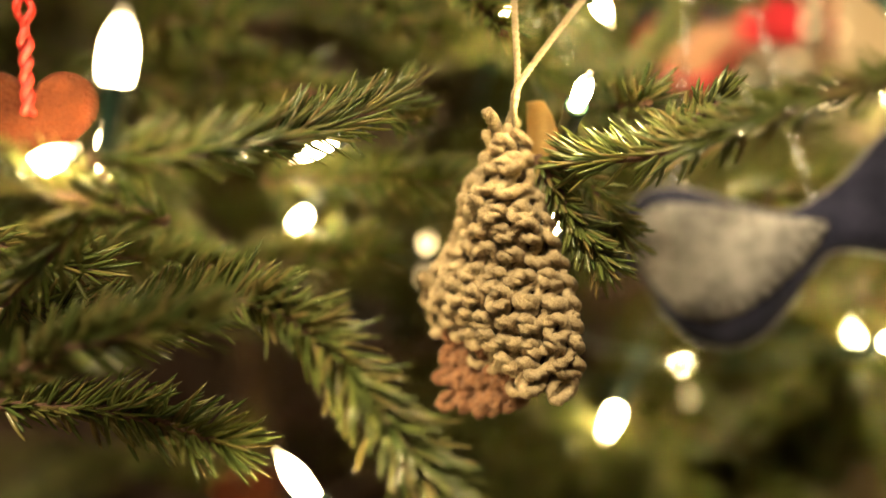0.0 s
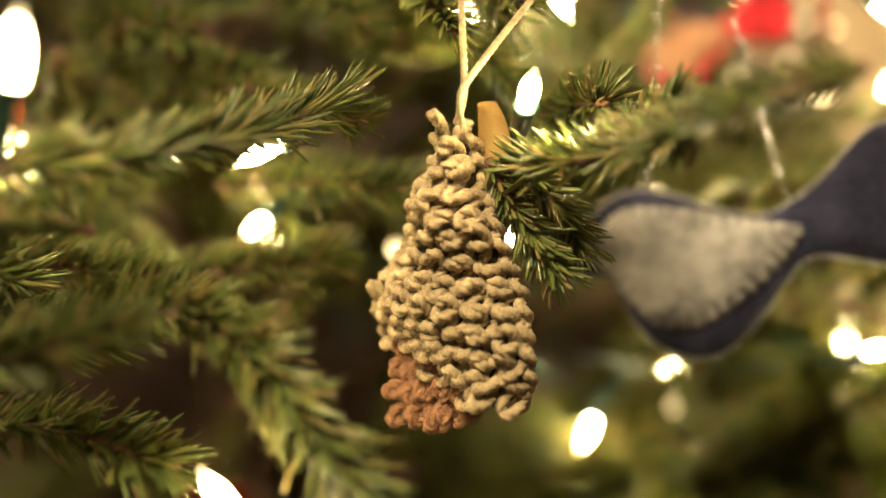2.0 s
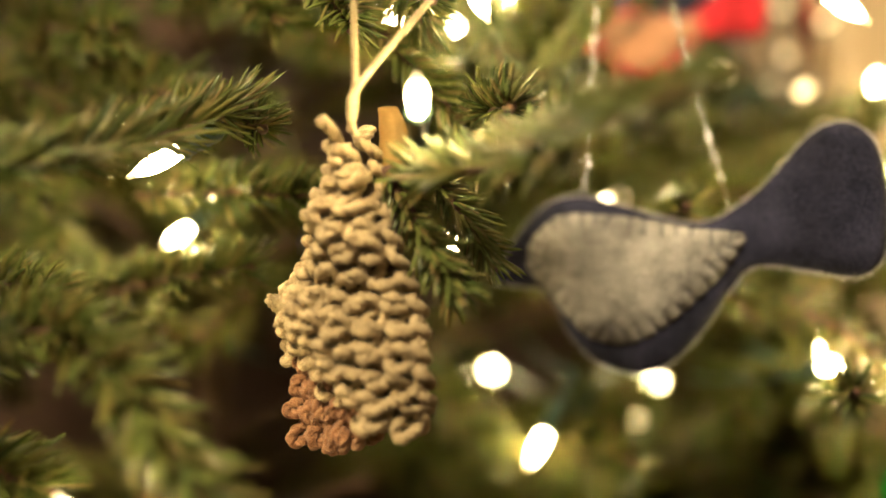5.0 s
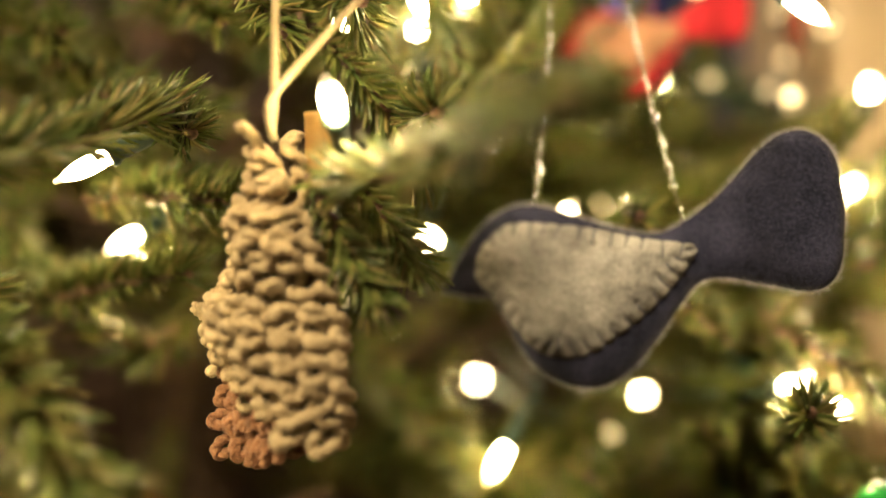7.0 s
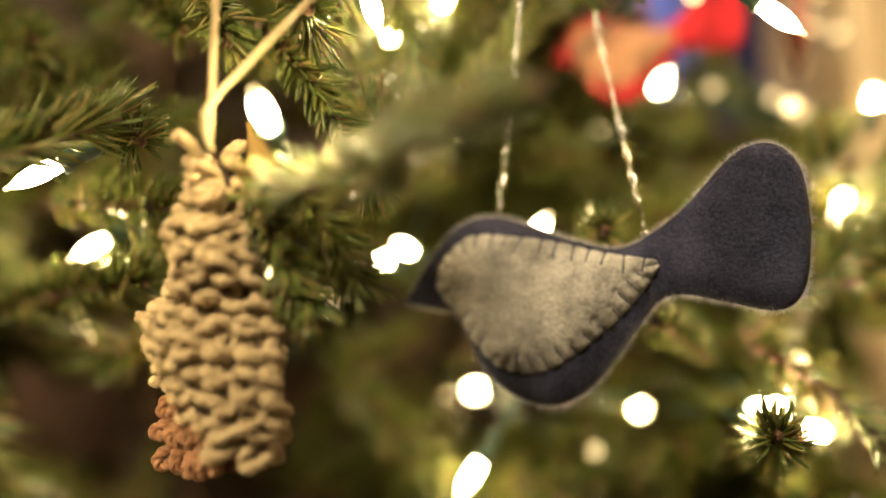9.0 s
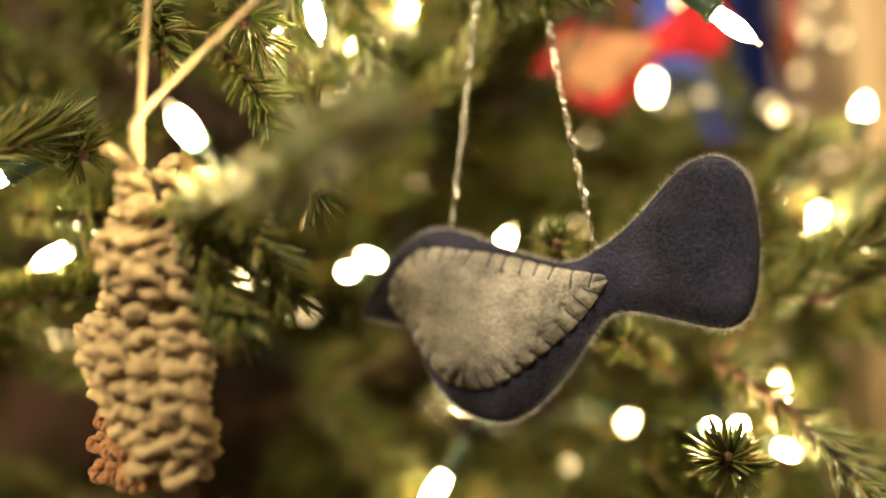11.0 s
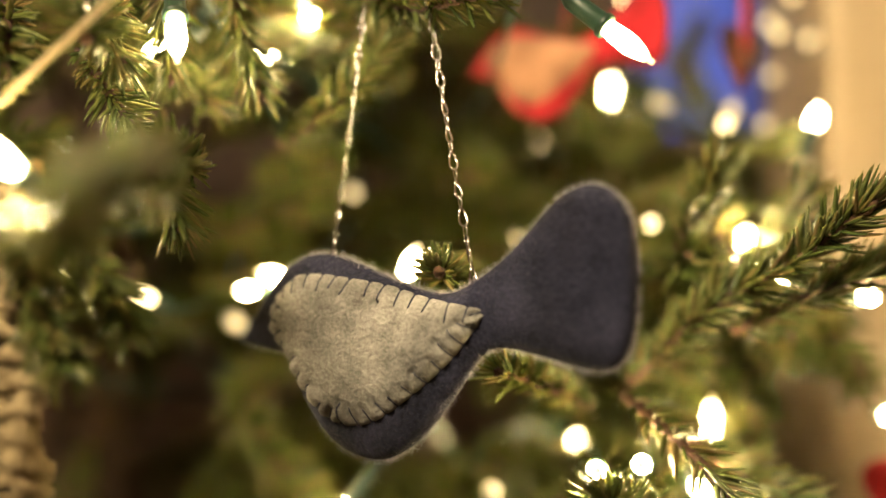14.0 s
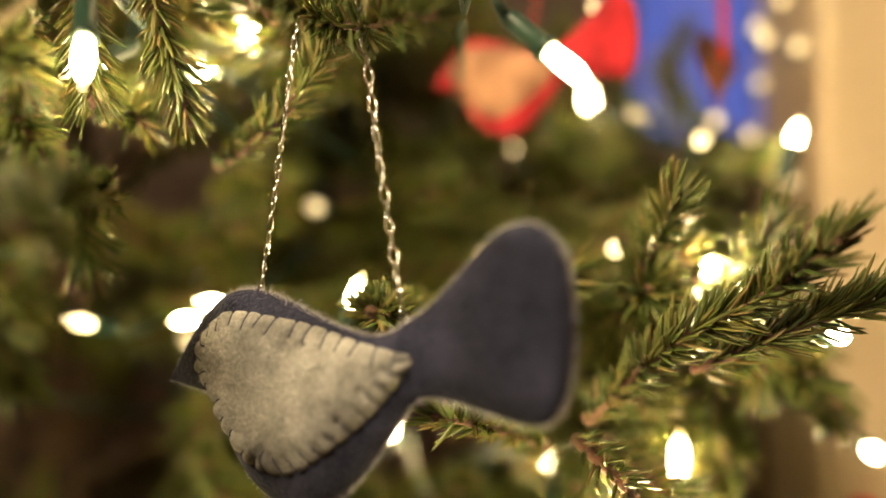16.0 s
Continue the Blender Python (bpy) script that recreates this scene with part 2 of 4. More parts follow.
def fibres(points, normals, length, radius, rng, curl=0.5):
    """Short loose hairs standing off a surface."""
    out = []
    for p, n in zip(points, normals):
        d = n + rng.normal(0, curl, 3)
        d /= np.linalg.norm(d)
        e = d + rng.normal(0, 0.7, 3)
        e /= np.linalg.norm(e)
        l = length * rng.uniform(0.4, 1.2)
        q = [p - d * l * 0.1, p + d * l * 0.5, p + d * l * 0.5 + e * l * 0.5]
        s = np.cross(d, rng.normal(0, 1, 3))
        s = s / (np.linalg.norm(s) + 1e-9) * radius
        w = np.cross(d, s)
        v = []
        for c, k in zip(q, (1, 0.8, 0.3)):
            v += [c + s * k, c - s * k * 0.5 + w * k * 0.8, c - s * k * 0.5 - w * k * 0.8]
        f = [(i + a, i + b, i + b + 3, i + a + 3) for i in (0, 3) for a, b in ((0, 1), (1, 2), (2, 0))]
        out.append((v, f))
    return join(out)


# ---- the room ----
structure = lambda ob, label, cat: tagged(ob, label, cat, kind="structure")
WALL_Y = 0.70
structure(part("floor", box(-2.2, -3.2, -0.05, 2.4, 2.1, 0.0), WOOD), "oak plank floor of the living room", "floor")
structure(part("ceiling", box(-2.2, -3.2, 2.5, 2.4, 2.1, 2.56), CEILING), "plain white ceiling over the room", "ceiling")
structure(part("wall_west", box(-2.3, -3.2, 0, -2.2, 2.1, 2.5), PLASTER), "warm beige plaster side wall", "wall")
structure(part("wall_east", box(2.4, -3.2, 0, 2.5, 2.1, 2.5), PLASTER), "warm beige plaster side wall", "wall")
structure(part("wall_south", box(-2.3, -3.3, 0, 2.5, -3.2, 2.5), PLASTER), "warm beige plaster wall behind the room", "wall")
W0, W1, H0, H1, DEEP = 0.262, 0.70, 1.395, 2.2, 0.95
structure(part("wall_north", box(0.352, WALL_Y, 0, 2.4, WALL_Y + 0.12, 2.5), PLASTER, smooth=False), "warm beige plaster wall beside the tree", "wall")
# the dark brown puts the deep shade behind the tree into the wall colour
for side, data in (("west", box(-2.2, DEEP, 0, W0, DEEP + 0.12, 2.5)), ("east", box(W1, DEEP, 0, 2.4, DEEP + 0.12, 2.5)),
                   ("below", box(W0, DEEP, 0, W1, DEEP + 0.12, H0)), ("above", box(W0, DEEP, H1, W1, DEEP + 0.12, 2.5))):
    structure(part("wall_alcove_" + side, data, UNLIT_BROWN, smooth=False), "alcove wall coloured dark brown for the shade behind the tree", "wall")
structure(part("baseboard", box(0.43, WALL_Y - 0.018, 0, 2.4, WALL_Y - 0.001, 0.12, 0.004), PAINT, smooth=False), "cream painted baseboard along the wall", "baseboard")
structure(part("trim", box(0.346, 0.614, 0, 0.42, WALL_Y + 0.10, 2.5, 0.007), PAINT, smooth=False), "cream painted corner trim board", "trim")
win = structure(new("window_1"), "dark night window with dark wooden frame", "window")
part("window_frame", box(W0 - 0.06, DEEP - 0.03, H0 - 0.06, W0, DEEP - 0.001, H1 + 0.06, 0.005), UNLIT_BROWN, win, smooth=False)
part("window_frame", box(W1, DEEP - 0.03, H0 - 0.06, W1 + 0.06, DEEP - 0.001, H1 + 0.06, 0.005), UNLIT_BROWN, win, smooth=False)
part("window_sill", box(W0 + 0.002, DEEP - 0.06, H0 - 0.04, W1 - 0.002, DEEP - 0.002, H0 - 0.002, 0.005), UNLIT_BROWN, win, smooth=False)
part("pane", box(W0 + 0.002, DEEP + 0.05, H0 + 0.002, W1 - 0.002, DEEP + 0.054, H1 - 0.002), NIGHT_GLASS, win, "dark reflecting pane", smooth=False)
structure(part("backdrop", box(-3, 3.6, 0.9, 1.2, 3.62, 4.5), DUSK), "deep blue dusk sky beyond the window", "sky")
structure(part("backdrop", box(0.80, 3.4, 0.9, 5, 3.5, 4.5), NIGHT), "dark night garden beyond the window", "backdrop")
lamp = tagged(new("ceiling_lamp"), "round warm ceiling lamp with a fabric shade", "lamp")
part("shade", lathe([(0.28, 2.36), (0.32, 2.37), (0.32, 2.47), (0.28, 2.48)], 32), SHADE, lamp).location = (LAMP_X, LAMP_Y, 0)
part("canopy", lathe([(0.06, 2.475), (0.06, 2.499)], 24), PAINT, lamp).location = (LAMP_X, LAMP_Y, 0)


# ---- the tree ----
tree = tagged(new("christmas_tree"), "live spruce christmas tree with drooping needled twigs", "christmas tree")


def needles(path, length, per_metre, seed, radius=0.00078):
    """Curved needles all round a twig, leaning towards its tip, denser above."""
    rng = np.random.default_rng(seed)
    tan, a, b = frames(path)
    s = np.r_[0, np.cumsum(np.linalg.norm(np.diff(path, axis=0), axis=1))]
    n = int(s[-1] * per_metre)
    up = np.array([0, 0, 1.0])
    verts, faces = [], []
    for i in range(n + 14):
        u = s[-1] * (i / n if i < n else rng.uniform(0.975, 1.0))
        p = np.array([np.interp(u, s, path[:, k]) for k in range(3)])
        k = min(int(np.searchsorted(s, u)), len(path) - 1)
        ang = rng.uniform(0, 2 * np.pi)
        side = a[k] * np.cos(ang) + b[k] * np.sin(ang)
        if side @ up < -0.55 and rng.random() < 0.6:
            side = side - 2 * up * (side @ up)
        end = max(0.0, (u / s[-1] - 0.86) / 0.14)
        lean = radians(rng.normal(52 - 30 * end * rng.random(), 8))
        d = tan[k] * np.cos(lean) + side * np.sin(lean)
        l = length * rng.uniform(0.75, 1.15) * (0.78 if u < 0.02 else 1.0)
        bend = tan[k] * 0.35 + up * rng.normal(0.10, 0.12)
        r = radius * rng.uniform(0.85, 1.2)
        w = np.cross(d, up)
        w = w / (np.linalg.norm(w) + 1e-6)
        h = np.cross(w, d)
        base = len(verts)
        for f, k2 in ((0.0, 0.55), (0.22, 1.0), (0.62, 0.95), (0.9, 0.6)):
            c = p + d * l * f + bend * l * f * f * 0.5
            verts += [c + w * r * k2, c + h * r * k2 * 0.7, c - w * r * k2, c - h * r * k2 * 0.7]
        verts.append(p + d * l + bend * l * 0.5)
        for q in range(3):
            for j in range(4):
                m = (j + 1) % 4
                faces.append((base + q * 4 + j, base + q * 4 + m, base + q * 4 + 4 + m, base + q * 4 + 4 + j))
        for j in range(4):
            faces.append((base + 12 + j, base + 12 + (j + 1) % 4, base + 16))
    return np.array(verts), faces


def stem(path, r0, r1, seed):
    rng = np.random.default_rng(seed)
    n = len(path)
    v, f = tube(path, np.linspace(r0, r1, n) * (1 + rng.normal(0, 0.10, n)), 7)
    return v, f


def bud(p, d, size=0.0022):
    prof = [(0.5 * size, 0), (0.95 * size, size * 0.8), (0.8 * size, size * 1.8), (0.15 * size, size * 2.9)]
    v, f = lathe(prof, 8)
    m = turn_to(d)
    return np.array([(m @ Vector(q)) + Vector(p) for q in v]), f


def twig(points, length=0.0135, per_metre=3000, seed=1, r0=0.0021, radius=0.00078):
    """A twig through the given places, from its base to its tip."""
    L = np.linalg.norm(np.diff(np.array(points), axis=0), axis=1).sum()
    path = spline(points, max(10, int(L / 0.004)))
    b = part("branch", join([stem(path, r0, 0.0011, seed), bud(path[-1], path[-1] - path[-2])]), BARK, tree)
    part("needles", needles(path, length, per_metre * 1.3, seed, radius=radius), NEEDLE, b)
    return b


structure_trunk = part("trunk", stem(spline([(-0.06, 0.56, 0.25), (-0.055, 0.565, 0.9), (-0.06, 0.56, 1.4), (-0.05, 0.565, 2.1)], 40), 0.038, 0.012, 3), TRUNK, tree)
part("stand", lathe([(0.17, 0.0), (0.17, 0.03), (0.07, 0.06), (0.06, 0.26)], 28), SOCKET, tree).location = (-0.06, 0.56, 0)

# twigs that hang among the ornaments, base first
twig([(-0.044, 0.256, 1.276), (-0.014, 0.272, 1.280), (0.012, 0.292, 1.288), (0.031, 0.307, 1.297)], 0.0140, 3800, 11)
twig([(-0.073, 0.295, 1.231), (-0.043, 0.293, 1.235), (-0.015, 0.288, 1.240), (0.008, 0.273, 1.229), (0.0205, 0.268, 1.2135), (0.037, 0.264, 1.189)], 0.0150, 4000, 12)
twig([(-0.040, 0.268, 1.279), (-0.052, 0.270, 1.261), (-0.075, 0.285, 1.245)], 0.0130, 2600, 13)
twig([(-0.093, 0.300, 1.249), (-0.070, 0.300, 1.241), (-0.050, 0.300, 1.237)], 0.0130, 3000, 14)
twig([(0.150, 0.232, 1.284), (0.130, 0.247, 1.280), (0.105, 0.275, 1.274), (0.084, 0.290, 1.274)], 0.0120, 3000, 15)
twig([(0.0741, 0.303, 1.2781), (0.0833, 0.300, 1.2590), (0.0909, 0.297, 1.2454)], 0.0105, 6000, 16)
twig([(0.0779, 0.310, 1.2840), (0.0914, 0.309, 1.2694), (0.1004, 0.308, 1.2535)], 0.0105, 5200, 43)
twig([(-0.016, 0.370, 1.283), (0.020, 0.352, 1.280), (0.057, 0.338, 1.274)], 0.0140, 3200, 17)
twig([(0.044, 0.340, 1.351), (0.058, 0.322, 1.336), (0.066, 0.310, 1.321)], 0.0120, 3000, 18)
twig([(0.077, 0.350, 1.350), (0.089, 0.312, 1.328)], 0.0120, 3000, 19)
twig([(0.120, 0.410, 1.378), (0.157, 0.375, 1.351), (0.190, 0.345, 1.343)], 0.0130, 3400, 20)
twig([(0.110, 0.396, 1.312), (0.131, 0.388, 1.322), (0.148, 0.382, 1.338), (0.158, 0.380, 1.356)], 0.0110, 3200, 21)
twig([(0.066, 0.345, 1.335), (0.080, 0.338, 1.318), (0.096, 0.336, 1.296), (0.102, 0.334, 1.283)], 0.0125, 4200, 44)
twig([(0.240, 0.440, 1.262), (0.248, 0.418, 1.279), (0.256, 0.405, 1.297)], 0.0125, 3400, 45)
twig([(0.093, 0.345, 1.372), (0.091, 0.350, 1.348), (0.087, 0.360, 1.331)], 0.0130, 3000, 22)
twig([(0.103, 0.360, 1.370), (0.108, 0.366, 1.345), (0.112, 0.370, 1.327)], 0.0130, 3000, 23)
twig([(0.070, 0.330, 1.360), (0.078, 0.330, 1.345), (0.086, 0.330, 1.329)], 0.0130, 3000, 24)
twig([(0.112, 0.306, 1.280), (0.117, 0.295, 1.283), (0.121, 0.284, 1.286)], 0.0125, 3000, 25)
twig([(0.240, 0.440, 1.172), (0.230, 0.395, 1.188), (0.220, 0.352, 1.201)], 0.0140, 3000, 26)
twig([(0.229, 0.420, 1.228), (0.254, 0.400, 1.254), (0.277, 0.390, 1.268), (0.293, 0.374, 1.282)], 0.0125, 3600, 27)
twig([(0.262, 0.412, 1.246), (0.275, 0.405, 1.252), (0.293, 0.400, 1.261), (0.325, 0.400, 1.271)], 0.0130, 3200, 28)
twig([(0.226, 0.400, 1.226), (0.247, 0.380, 1.209), (0.262, 0.372, 1.190)], 0.0120, 1600, 29)
twig([(0.235, 0.440, 1.218), (0.260, 0.420, 1.200), (0.290, 0.408, 1.182)], 0.0150, 3000, 30)
twig([(0.240, 0.470, 1.225), (0.268, 0.446, 1.258), (0.289, 0.430, 1.288)], 0.0150, 3200, 31)
twig([(0.172, 0.450, 1.262), (0.172, 0.400, 1.263), (0.172, 0.363, 1.266)], 0.0105, 3400, 32)
twig([(0.215, 0.420, 1.220), (0.200, 0.392, 1.230), (0.190, 0.374, 1.235)], 0.0110, 3000, 33)
twig([(-0.078, 0.275, 1.220), (-0.052, 0.266, 1.231), (-0.022, 0.263, 1.235)], 0.0130, 3600, 34)
twig([(-0.085, 0.300, 1.214), (-0.052, 0.298, 1.210), (-0.020, 0.290, 1.200)], 0.0140, 3400, 47)
twig([(-0.105, 0.345, 1.264), (-0.066, 0.338, 1.257), (-0.034, 0.330, 1.251)], 0.0140, 3600, 46)
twig([(-0.100, 0.300, 1.266), (-0.080, 0.296, 1.258), (-0.060, 0.300, 1.251)], 0.0130, 2600, 35)
twig([(-0.008, 0.360, 1.317), (0.018, 0.340, 1.305), (0.036, 0.320, 1.295)], 0.0130, 3400, 36)
twig([(-0.050, 0.390, 1.246), (-0.010, 0.366, 1.252), (0.022, 0.350, 1.254)], 0.0140, 3400, 37)
twig([(-0.006, 0.390, 1.372), (0.016, 0.370, 1.356), (0.037, 0.352, 1.338)], 0.0135, 3200, 38)
twig([(0.046, 0.420, 1.359), (0.070, 0.398, 1.340), (0.090, 0.382, 1.326)], 0.0135, 3200, 39)
twig([(-0.075, 0.40, 1.350), (-0.030, 0.39, 1.335), (-0.005, 0.385, 1.325)], 0.0140, 3000, 40)

twig([(0.098, 0.352, 1.298), (0.104, 0.328, 1.297), (0.109, 0.306, 1.2935)], 0.0135, 3400, 42)
twig([(-0.030, 0.276, 1.262), (-0.048, 0.263, 1.267), (-0.064, 0.257, 1.271)], 0.0150, 2200, 41)

# twigs deeper in the tree, sharing six shapes
rng = np.random.default_rng(5)
shapes = []
for k in range(6):
    L = (0.085, 0.10, 0.12, 0.075, 0.11, 0.09)[k]
    bend = rng.normal(0, 0.012, (2, 2))
    path = spline([(0, 0, 0), (L * 0.5, bend[0, 0], bend[0, 1] + 0.004), (L, bend[1, 0], bend[1, 1] - 0.006)], 20)
    st = part("branch", join([stem(path, 0.0022, 0.0011, 60 + k), bud(path[-1], path[-1] - path[-2])]), BARK, tree)
    nd = part("needles", needles(path, 0.0170, 2500, 80 + k, radius=0.0009), NEEDLE, st)
    st.matrix_basis = pose(-0.2 + 0.08 * k, 0.50, 1.02, 0, 20, -70)
    shapes.append((st.data, nd.data))
LENGTHS = (0.085, 0.10, 0.12, 0.075, 0.11, 0.09)


# gaps in the foliage before the lamps that hang deep inside
GAPS = [(Vector(a), Vector(b)) for a in ((0.208, 0.576, 1.18), (0.115, 0.603, 1.19), (0.228, 0.585, 1.366), (0.182, 0.52, 1.2835), (0.262, 0.47, 1.206))
        for b in ((0.13, 0.30, 1.21), (0.17, 0.30, 1.22), (0.21, 0.30, 1.24))] + [(Vector((0.015, 0.60, 1.270)), Vector((0.025, 0.33, 1.262)))]


def filler(i, x, y, z, roll, pitch, yaw, high=False):
    """A twig of shape i whose tip lies at x, y, z."""
    m = pose(0, 0, 0, roll, pitch, yaw)
    tip = m @ Vector((LENGTHS[i % 6], 0, 0))
    base = Vector((x, y, z)) - tip
    if not high and (x > 0.18 or base.x > 0.2):
        base.z -= max(0.0, max(z, base.z) - 1.285 - 0.45 * max(0.0, y - 0.42))
    if max(base.x, base.x + tip.x) > 0.315:
        return
    for f in (0.0, 0.5, 1.0):
        p = base + tip * f
        for a, b in GAPS:
            k = min(1.0, max(0.0, (p - a).dot(b - a) / (b - a).length_squared))
            if p.y < a.y and (p - a - (b - a) * k).length < 0.017:
                return
    me, nm = shapes[i % 6]
    b = part("branch", me, None, tree)
    part("needles", nm, None, b)
    b.matrix_basis = Matrix.Translation(base) @ m


for i in range(220):
    y = 0.415 + 0.185 * ((i * 0.618) % 1.0)
    half = 0.11 + 0.55 * (y - 0.1)
    x = 0.12 + rng.uniform(-half, half)
    z = 1.275 + rng.uniform(-1, 1) * (0.06 + 0.42 * (y - 0.1))
    if x > 0.17 and z > 1.29 and (x - 0.17) * 0.8 + (z - 1.29) > 0.03:
        z -= rng.uniform(0.12, 0.2)
    if x < 0.125 and z < 1.24:
        z += rng.uniform(0.09, 0.16)
    if x > 0.31 and z < 1.22:
        x -= 0.25
    yaw = -90 + rng.normal(0, 22 if z < 1.25 or x > 0.15 else 62) + (x - 0.1) * 90
    filler(i, x, y, z, rng.uniform(0, 360), rng.normal(12, 20), yaw)
# nearer twigs above, at the sides and below the ornaments
for i in range(46):
    k = i % 4
    if k == 0:
        p = (rng.uniform(-0.06, 0.13), rng.uniform(0.345, 0.41), rng.uniform(1.345, 1.40))
    elif k == 1:
        p = (rng.uniform(-0.15, 0.03), rng.uniform(0.35, 0.42), rng.uniform(1.235, 1.36))
    elif k == 2:
        p = (rng.uniform(0.22, 0.33), rng.uniform(0.41, 0.50), rng.uniform(1.19, 1.29))
    else:
        p = (rng.uniform(0.15, 0.27), rng.uniform(0.41, 0.47), rng.uniform(1.12, 1.20))
    filler(i, *p, rng.uniform(0, 360), rng.normal(12, 10), -90 + rng.normal(0, 22 if k > 1 else 55))
# foliage behind the red bird, below and beside the window
for i in range(44):
    p = (rng.uniform(0.13, 0.30), rng.uniform(0.51, 0.62), rng.uniform(1.25, 1.352)) if i % 4 else (rng.uniform(0.10, 0.205), rng.uniform(0.56, 0.64), rng.uniform(1.36, 1.44))
    filler(i, *p, rng.uniform(0, 360), rng.normal(5, 22), -50 + rng.normal(0, 35), True)


# limbs from the trunk out to the twigs
for k, (x, y, z, z0) in enumerate(((0.10, 0.47, 1.36, 1.30), (0.20, 0.50, 1.24, 1.16), (-0.12, 0.44, 1.31, 1.26), (0.05, 0.45, 1.16, 1.08), (0.26, 0.52, 1.17, 1.05),
                                   (-0.02, 0.43, 1.42, 1.40), (-0.20, 0.46, 1.20, 1.12), (0.13, 0.50, 1.44, 1.38), (0.02, 0.46, 1.27, 1.20))):
    a, b = np.array((-0.058, 0.562, z0)), np.array((x, y, z))
    part("limb", stem(spline([a, a + (b - a) * 0.4 + (0, 0, 0.012), a + (b - a) * 0.75 + (0, 0, 0.008), b], 24), 0.0075, 0.0028, 90 + k), TRUNK, tree)


def boughs(seed):
    """The rest of the tree: whorls of boughs with side twigs above, below and behind, as one mesh of needles and one of wood."""
    g = np.random.default_rng(seed)
    wood, nv, nf = [], [], []
    count = 0
    for tier, z0 in enumerate((0.36, 0.50, 0.64, 0.78, 0.90, 1.12, 1.30, 1.48, 1.62, 1.74, 1.86, 1.97, 2.06)):
        reach = 0.62 * (2.16 - z0) / 1.8 + 0.04
        n = 9 if z0 < 1.0 else 8
        for k in range(n):
            az = 2 * np.pi * (k + 0.5 * (tier % 2)) / n + g.normal(0, 0.12)
            if 0.95 < z0 < 1.55 and not (radians(60) < az % (2 * np.pi) < radians(215)):
                continue
            out = np.array([np.cos(az), np.sin(az), 0])
            L = reach * g.uniform(0.85, 1.05)
            if out[0] > 0.3 and out[1] > -0.3:
                L = min(L, 0.36)
            if out[1] > 0.15:
                L = min(L, 0.30 / out[1])
            a = np.array((-0.058, 0.562, z0))
            path = spline([a, a + out * L * 0.5 + (0, 0, 0.03 * L), a + out * L + (0, 0, -0.16 * L)], 14)
            wood.append(stem(path, 0.0065, 0.002, int(g.integers(1e6))))
            side = np.array([-out[1], out[0], 0])
            m = max(5, int(L / 0.028))
            for j in range(m + 1):
                f = 0.22 + 0.78 * j / m
                p = np.array([np.interp(f * 13, np.arange(14), path[:, c]) for c in range(3)])
                d = (out * 0.75 + side * (0.9 if j % 2 else -0.9) * (j < m) + np.array([0, 0, g.normal(-0.12, 0.12)]))
                d /= np.linalg.norm(d)
                l = (0.16 * (1.15 - f) + 0.05) * g.uniform(0.8, 1.1)
                q = p + d * l
                wood.append(tube(np.array([p, (p + q) / 2 + (0, 0, 0.004), q]), (0.0018, 0.0015, 0.001), 4))
                c = int(l * 1100)
                u = g.uniform(0.02, 1, c)[:, None]
                root = p + (q - p) * u
                v = g.normal(0, 1, (c, 3))
                v -= d * (v @ d)[:, None]
                v /= np.linalg.norm(v, axis=1)[:, None]
                way = d * 0.62 + v * 0.78
                tip = root + way * g.uniform(0.012, 0.018, (c, 1))
                w = np.cross(way, d) * 0.0011
                h = np.cross(w, way)
                quad = np.stack([root + w, root - w * 0.5 + h * 0.8, root - w * 0.5 - h * 0.8, tip], 1).reshape(-1, 3)
                nv.append(quad)
                base = count + 4 * np.arange(c)
                nf += [(b, b + 1, b + 3) for b in base] + [(b + 1, b + 2, b + 3) for b in base] + [(b + 2, b, b + 3) for b in base]
                count += 4 * c
    return join(wood), (np.vstack(nv), [tuple(int(i) for i in t) for t in nf])


wood, leaf = boughs(77)
tagged(part("bough", wood, TRUNK, tree), kind="stuff")
tagged(part("bough_needles", leaf, NEEDLE, tree), kind="stuff")


# ---- ornaments ----
def knit(u0, u1, v0, rows, pitch, width, yarn, relief, place, rng):
    """Rows of interlocked yarn loops between the edges u0(v), u1(v); place() lays (u, v, w) into the thing."""
    pieces = []
    for j in range(rows):
        v = v0 + pitch * (j + 0.5)
        a, b = u0(v), u1(v)
        n = max(1, int(round((b - a) / width)))
        if b - a < width * 0.6:
            continue
        if n < 3:
            a, b = a + 0.9 * yarn * (3 - n), b - 0.9 * yarn * (3 - n)
        wd = (b - a) / n
        t = np.linspace(-0.5 * np.pi, (2 * n - 0.5) * np.pi, 60 * n + 1)
        knots = np.linspace(t[0], t[-1], 3 * n + 2)
        jit = np.interp(t, knots, rng.normal(0, 0.24, 3 * n + 2) * min(1, n / 4))
        sway = np.interp(t, knots, rng.normal(0, 0.22, 3 * n + 2) * min(1, n / 4))
        u = a + wd * (t + 0.5 * np.pi) / (2 * np.pi) + wd * 0.17 * np.sin(2 * t)
        vv = v + pitch * ((0.74 + jit) * np.cos(t) + 0.5 * sway)
        u = u + wd * (0.22 * np.cos(t) + 0.35 * sway)
        w = relief * (np.cos(2 * t) + 1.6 * jit + 0.9 * sway)
        q = np.array([place(*c) for c in zip(u, vv, w)])
        pieces.append(tube(q, yarn, 18, ply=3, pitch=0.0085))
    return pieces


